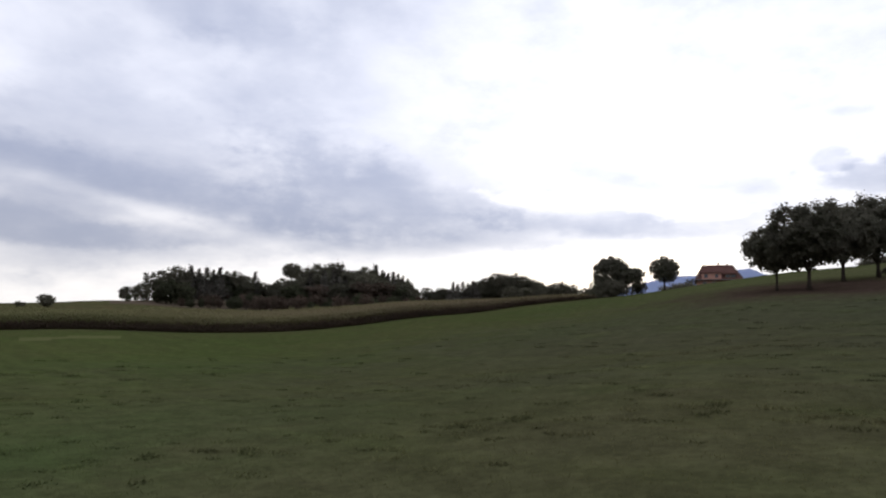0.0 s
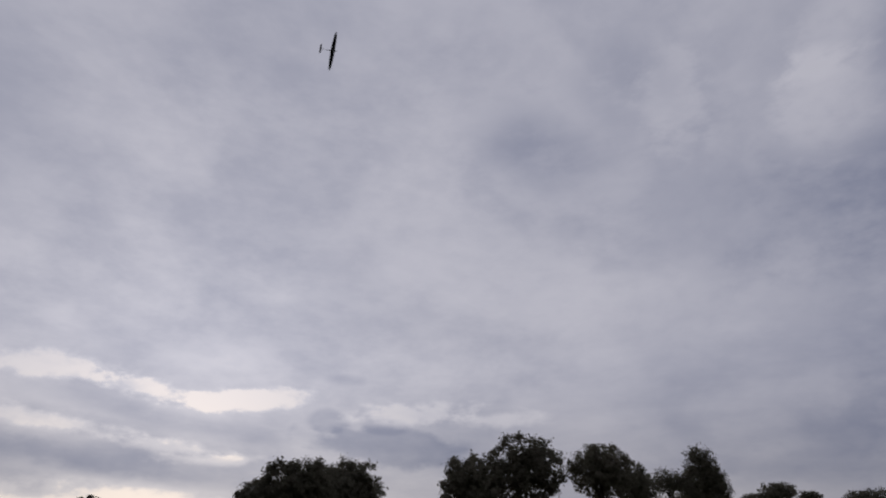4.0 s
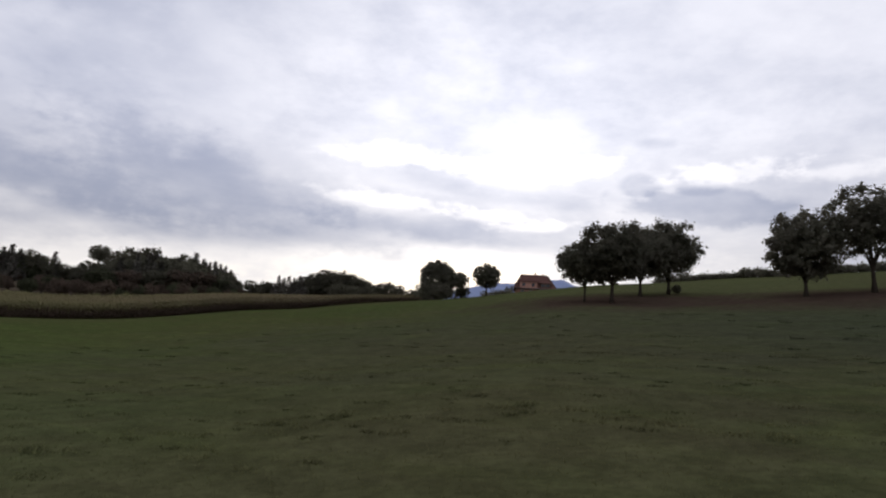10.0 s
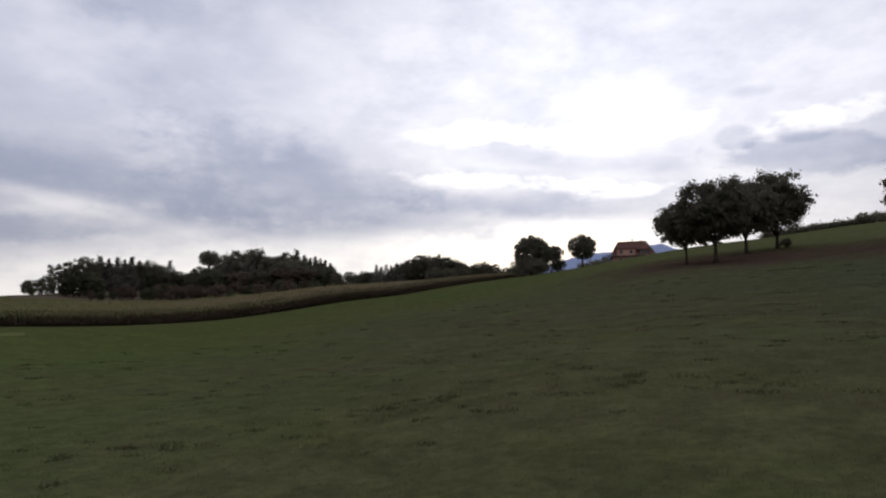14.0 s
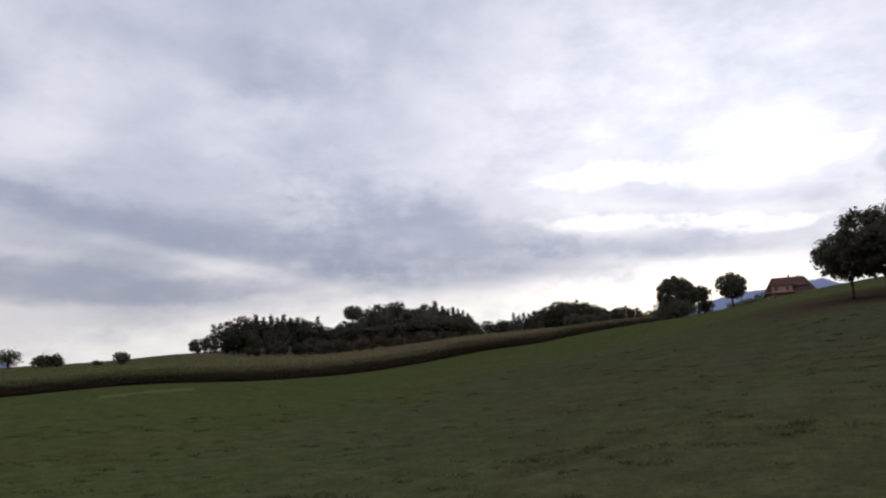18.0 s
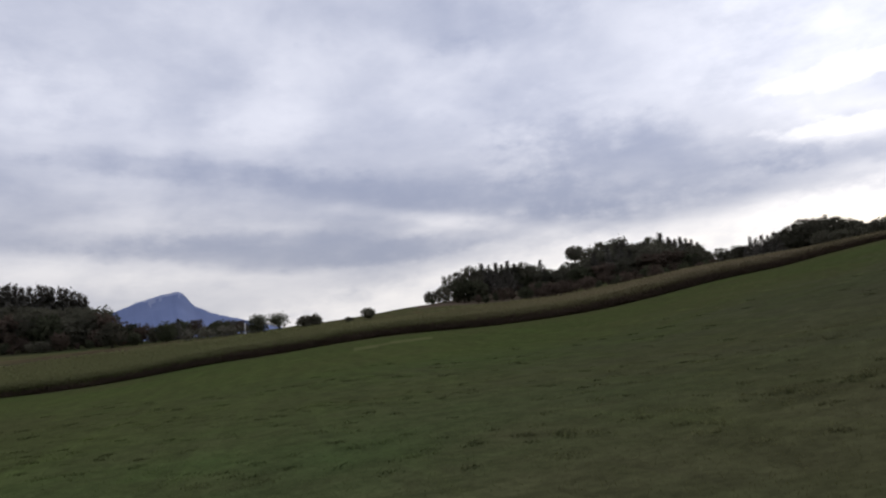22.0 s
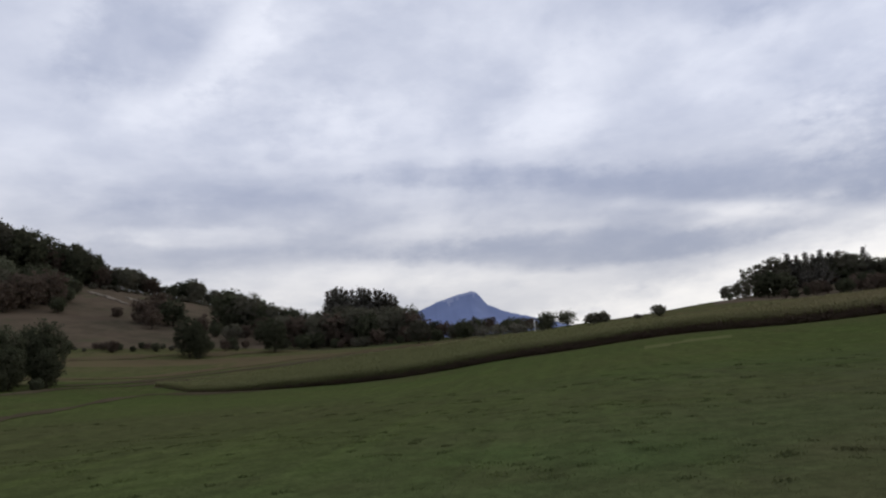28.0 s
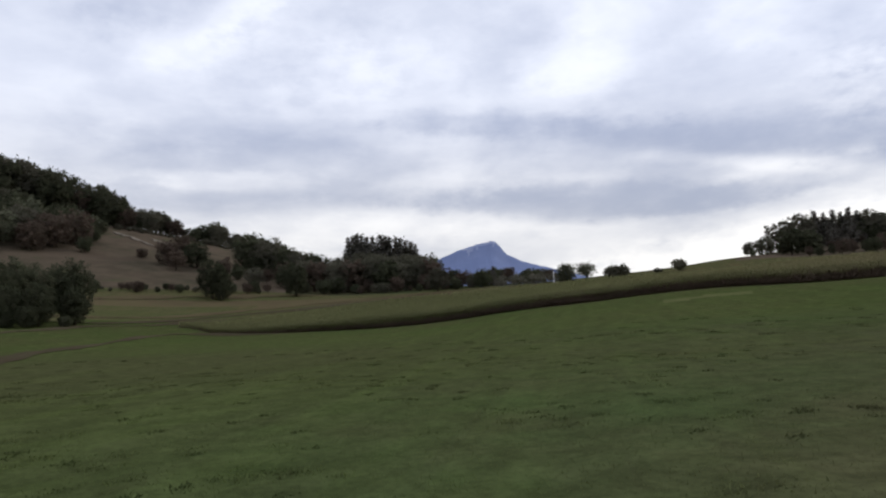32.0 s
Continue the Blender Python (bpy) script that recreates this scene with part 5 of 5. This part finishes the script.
def streaks(az, r, rng):
    """Clumps gather in swaths left by the mower, which follow the slope."""
    turn = np.radians(az - np.interp(az, [-90, -45, 0, 40], [-34, -18, 25, 50]))
    across, along = r * np.cos(turn), r * np.sin(turn)
    lane = np.abs((across + 0.5 * np.sin(along * 0.4)) % 4.6 - 2.3)
    thick = np.sin(along * 0.35 + across) + 0.7 * np.sin(along * 1.3 + 2 * across)
    return ((lane > 1.2) & (thick > 0.5 + 0.9 * rng.uniform(-1, 1, len(az)))) | (rng.uniform(0, 1, len(az)) < 0.14)


tufts("weed_clumps", "dark clumps of clover and dock left in mowing swaths", 1500, 7, 26, -112, 80, 44, 0.042, 0.022, 404, M_WEED, 1.2, streaks, gather=2.2)
tufts("weed_clumps", "dark clumps of dock farther up the slope", 900, 26, 52, -112, 80, 50, 0.07, 0.035, 407, M_WEED, 1.2, streaks, gather=2.6)
tufts("grass_clumps", "lighter clumps of uncut grass along mowing swaths", 2600, 5, 34, -112, 80, 50, 0.05, 0.016, 406, M_BLADE, 1.2, streaks, gather=2.6)
tufts("grass_verge", "tall unmown grass along the crest of the meadow", 9000, 108, 117, 36, 72, 6, 0.42, 0.05, 405, M_WEED, 0.4)

# ---- farmhouse behind the crest ----


def box(bm, x0, x1, y0, y1, z0, z1):
    vs = [bm.verts.new(p) for p in ((x0, y0, z0), (x1, y0, z0), (x1, y1, z0), (x0, y1, z0), (x0, y0, z1), (x1, y0, z1), (x1, y1, z1), (x0, y1, z1))]
    for f in ((3, 2, 1, 0), (4, 5, 6, 7), (0, 1, 5, 4), (1, 2, 6, 5), (2, 3, 7, 6), (3, 0, 4, 7)):
        bm.faces.new([vs[i] for i in f])


def box_part(name, dims, mat, parent, label="", bevel=0.02):
    bm = bmesh.new()
    box(bm, *dims)
    if bevel:
        bmesh.ops.bevel(bm, geom=bm.edges[:], offset=bevel, segments=1, affect="EDGES")
    return part(name, from_bm(name, bm, mat), parent, label)


def farmhouse(az, r):
    p = spot(az, r)
    root = tagged(new("farmhouse"), "farmhouse with a red clay half-hipped roof behind the crest", "house")
    root.matrix_basis = pose(p.x, p.y, p.z - 0.3, 0, 0, 4)
    eaves, ridge = 3.0, EYE + r * math.tan(radians(7.32)) - p.z + 0.3
    box_part("wall", (-5.4, 5.4, -4.2, 4.2, 0, eaves), M_WALL, root)
    # roof: long slopes with a clipped gable at each end
    bm = bmesh.new()
    hx, hy, rx = 6.2, 5.2, 3.7
    low = eaves - 0.35
    for side in (-1, 1):
        outer = [(-hx, side * hy, low), (hx, side * hy, low), (rx, 0, ridge), (-rx, 0, ridge)]
        vs = [bm.verts.new(c) for c in outer]
        bm.faces.new(vs if side < 0 else vs[::-1])
        vs = [bm.verts.new(c) for c in ((side * hx, -hy, low), (side * hx, hy, low), (side * rx, 0, ridge))]
        bm.faces.new(vs if side > 0 else vs[::-1])
    bmesh.ops.remove_doubles(bm, verts=bm.verts[:], dist=0.001)
    bmesh.ops.solidify(bm, geom=bm.faces[:], thickness=0.18)
    roof = part("roof", from_bm("roof", bm, M_TILE), root, "red-brown clay tile roof")
    for i in range(11):
        t = (i + 0.5) / 11.5
        z, y, x = low + (ridge - low) * t, -hy * (1 - t), hx + (rx - hx) * t
        box_part("tile_course", (-x, x, y - 0.06, y + 0.02, z - 0.02, z + 0.07), M_TILE, roof, bevel=0)
    box_part("ridge_cap", (-rx - 0.1, rx + 0.1, -0.16, 0.16, ridge - 0.05, ridge + 0.12), M_TILE, roof, bevel=0.04)
    for cx in (0.3, 2.6):
        ch = box_part("chimney", (cx - 0.2, cx + 0.2, 0.5, 0.9, ridge - 1.2, ridge + (0.75 if cx < 1 else 0.35)), M_WALL, root, "plastered chimney stack")
        box_part("chimney_cap", (cx - 0.26, cx + 0.26, 0.44, 0.96, ridge + (0.75 if cx < 1 else 0.35), ridge + (0.85 if cx < 1 else 0.45)), M_TIMBER, ch, bevel=0.01)
    for wx in (-3.6, -1.2, 1.4, 3.8):
        w = box_part("window", (wx - 0.5, wx + 0.5, -4.26, -4.16, 1.0, 2.3), M_WHITE, root, "white-framed window")
        box_part("pane", (wx - 0.42, wx - 0.03, -4.29, -4.255, 1.08, 2.22), M_GLASS, w, bevel=0)
        box_part("pane", (wx + 0.03, wx + 0.42, -4.29, -4.255, 1.08, 2.22), M_GLASS, w, bevel=0)
    front = box_part("wall_dormer", (-4.4, 0.6, -5.1, -1.6, eaves - 0.3, eaves + 1.55), M_WALL, root, "pink-plastered wall dormer")
    box_part("dormer_roof", (-4.8, 1.0, -5.45, -0.6, eaves + 1.55, eaves + 1.75), M_TILE, front, bevel=0.03)
    for wx in (-3.3, -0.6):
        box_part("pane", (wx - 0.42, wx + 0.42, -5.14, -5.09, eaves + 0.25, eaves + 1.25), M_GLASS, front, bevel=0)
    d = box_part("dormer", (1.5, 4.4, -4.6, -1.4, eaves + 0.1, eaves + 1.3), M_TIMBER, root, "dark timber dormer")
    box_part("dormer_roof", (1.2, 4.7, -4.95, -0.8, eaves + 1.3, eaves + 1.46), M_TILE, d, bevel=0.03)
    box_part("pane", (1.8, 2.8, -4.64, -4.59, eaves + 0.4, eaves + 1.05), M_GLASS, d, bevel=0)
    box_part("pane", (3.1, 4.1, -4.64, -4.59, eaves + 0.4, eaves + 1.05), M_GLASS, d, bevel=0)
    for side in (-1, 1):
        v, f = tube([(side * (hx + 0.1), -hy - 0.1, low - 0.05), (side * (rx + 0.1), -0.1, ridge + 0.02)], [0.16, 0.16], 4)
        part("verge_board", mesh_from("verge_board", v, f, [M_TIMBER]), root, "dark timber verge board")
    box_part("gutter", (-6.25, 6.25, -5.34, -5.18, low - 0.02, low + 0.12), M_STEEL, root, bevel=0.03)
    return root


farmhouse(-0.1, 206)
bush_at("dark bush beside the farmhouse", -2.1, 200, 6.35, 3.4, 71, leaves=700, size=0.2)
hedge("dark garden hedge beside the farmhouse", -4.2, -1.9, 150, 152, 5.6, 5.85, 72, leaves=900)


def pole(label, az, r, top, thick=0.10):
    p = spot(az, r)
    h = rise(az, r, top)
    root = tagged(new("utility_pole"), label, "pole")
    root.matrix_basis = pose(p.x, p.y, p.z)
    v, f = tube([(0, 0, -0.4), (0, 0, h * 0.5), (0, 0, h)], [thick, thick * 0.85, thick * 0.7], 8)
    part("post", mesh_from("post", v, f, [M_TIMBER], smooth=True), root)
    box_part("crossarm", (-0.55, 0.55, -0.05, 0.05, h - 0.45, h - 0.33), M_TIMBER, root, bevel=0.01)
    for x in (-0.45, 0.45):
        v, f = tube([(x, 0, h - 0.33), (x, 0, h - 0.2)], [0.05, 0.03], 6)
        part("insulator", mesh_from("insulator", v, f, [M_WHITE], smooth=True), root)
    return root


pole("thin wooden utility pole on the crest", 26.85, 150, 10.6)
pole("thin wooden utility pole beside a small round tree", -5.5, 160, 7.0)


def post(az, r, top):
    p = spot(az, r)
    h = rise(az, r, top)
    root = tagged(new("marker_post"), "pale marker post at the far edge of the maize", "post")
    root.matrix_basis = pose(p.x, p.y, p.z)
    box_part("shaft", (-0.22, 0.22, -0.12, 0.12, -0.2, h), M_WHITE, root, bevel=0.03)
    box_part("cap", (-0.26, 0.26, -0.16, 0.16, h, h + 0.12), M_WHITE, root, bevel=0.03)
    return root


post(-61.4, 221, 2.95)


# ---- glider overhead ----


def glider(at, nose, left):
    """A model sailplane: pod and boom, long tapered wing, T tail."""
    fwd = Vector(nose).normalized()
    side = Vector(left)
    side = (side - fwd * side.dot(fwd)).normalized()
    m = Matrix((fwd, side, fwd.cross(side))).transposed().to_4x4()
    root = tagged(new("model_glider"), "dark model glider banking high overhead", "glider")
    root.matrix_basis = Matrix.Translation(at) @ m
    v, f = tube([(0.36, 0, 0), (0.28, 0, 0), (0.1, 0, 0.01), (-0.15, 0, 0.02), (-0.35, 0, 0.03)], [0.012, 0.045, 0.062, 0.045, 0.02], 10)
    part("fuselage", mesh_from("fuselage", v, f, [M_POD], smooth=True), root)
    v, f = tube([(-0.3, 0, 0.03), (-0.98, 0, 0.04)], [0.016, 0.010], 8)
    part("tail_boom", mesh_from("tail_boom", v, f, [M_CARBON], smooth=True), root)

    def surface(name, rows, mat):
        """Rows of (span, leading edge, trailing edge, height) make an aerofoil."""
        vs, fs = [], []
        for y, le, te, z in rows:
            c = le - te
            for fx, fz in ((0, 0), (0.3, 0.09), (0.7, 0.05), (1, 0), (0.7, -0.015), (0.3, -0.03)):
                vs.append((le - fx * c, y, z + fz * c))
        for i in range(len(rows) - 1):
            for j in range(6):
                q = (j + 1) % 6
                fs.append((i * 6 + j, i * 6 + q, (i + 1) * 6 + q, (i + 1) * 6 + j))
        fs += [tuple(range(6)), tuple(range((len(rows) - 1) * 6, len(rows) * 6))]
        return part(name, mesh_from(name, vs, fs, [mat]), root)

    for s in (-1, 1):
        surface("wing", [(0, 0.19, -0.13, 0.05), (s * 0.7, 0.18, -0.12, 0.07), (s * 1.25, 0.13, -0.08, 0.12), (s * 1.55, 0.05, -0.03, 0.17)], M_CARBON)
    surface("tailplane", [(-0.36, -0.90, -1.0, 0.04), (0, -0.86, -1.02, 0.04), (0.36, -0.90, -1.0, 0.04)], M_CARBON)
    bm = bmesh.new()
    box(bm, -1.03, -0.84, -0.008, 0.008, 0.0, 0.2)
    part("fin", from_bm("fin", bm, M_CARBON), root)
    return root


glider((3.520, 41.440, 42.027), (0.965, -0.219, -0.146), (0.049, 0.491, -0.870))
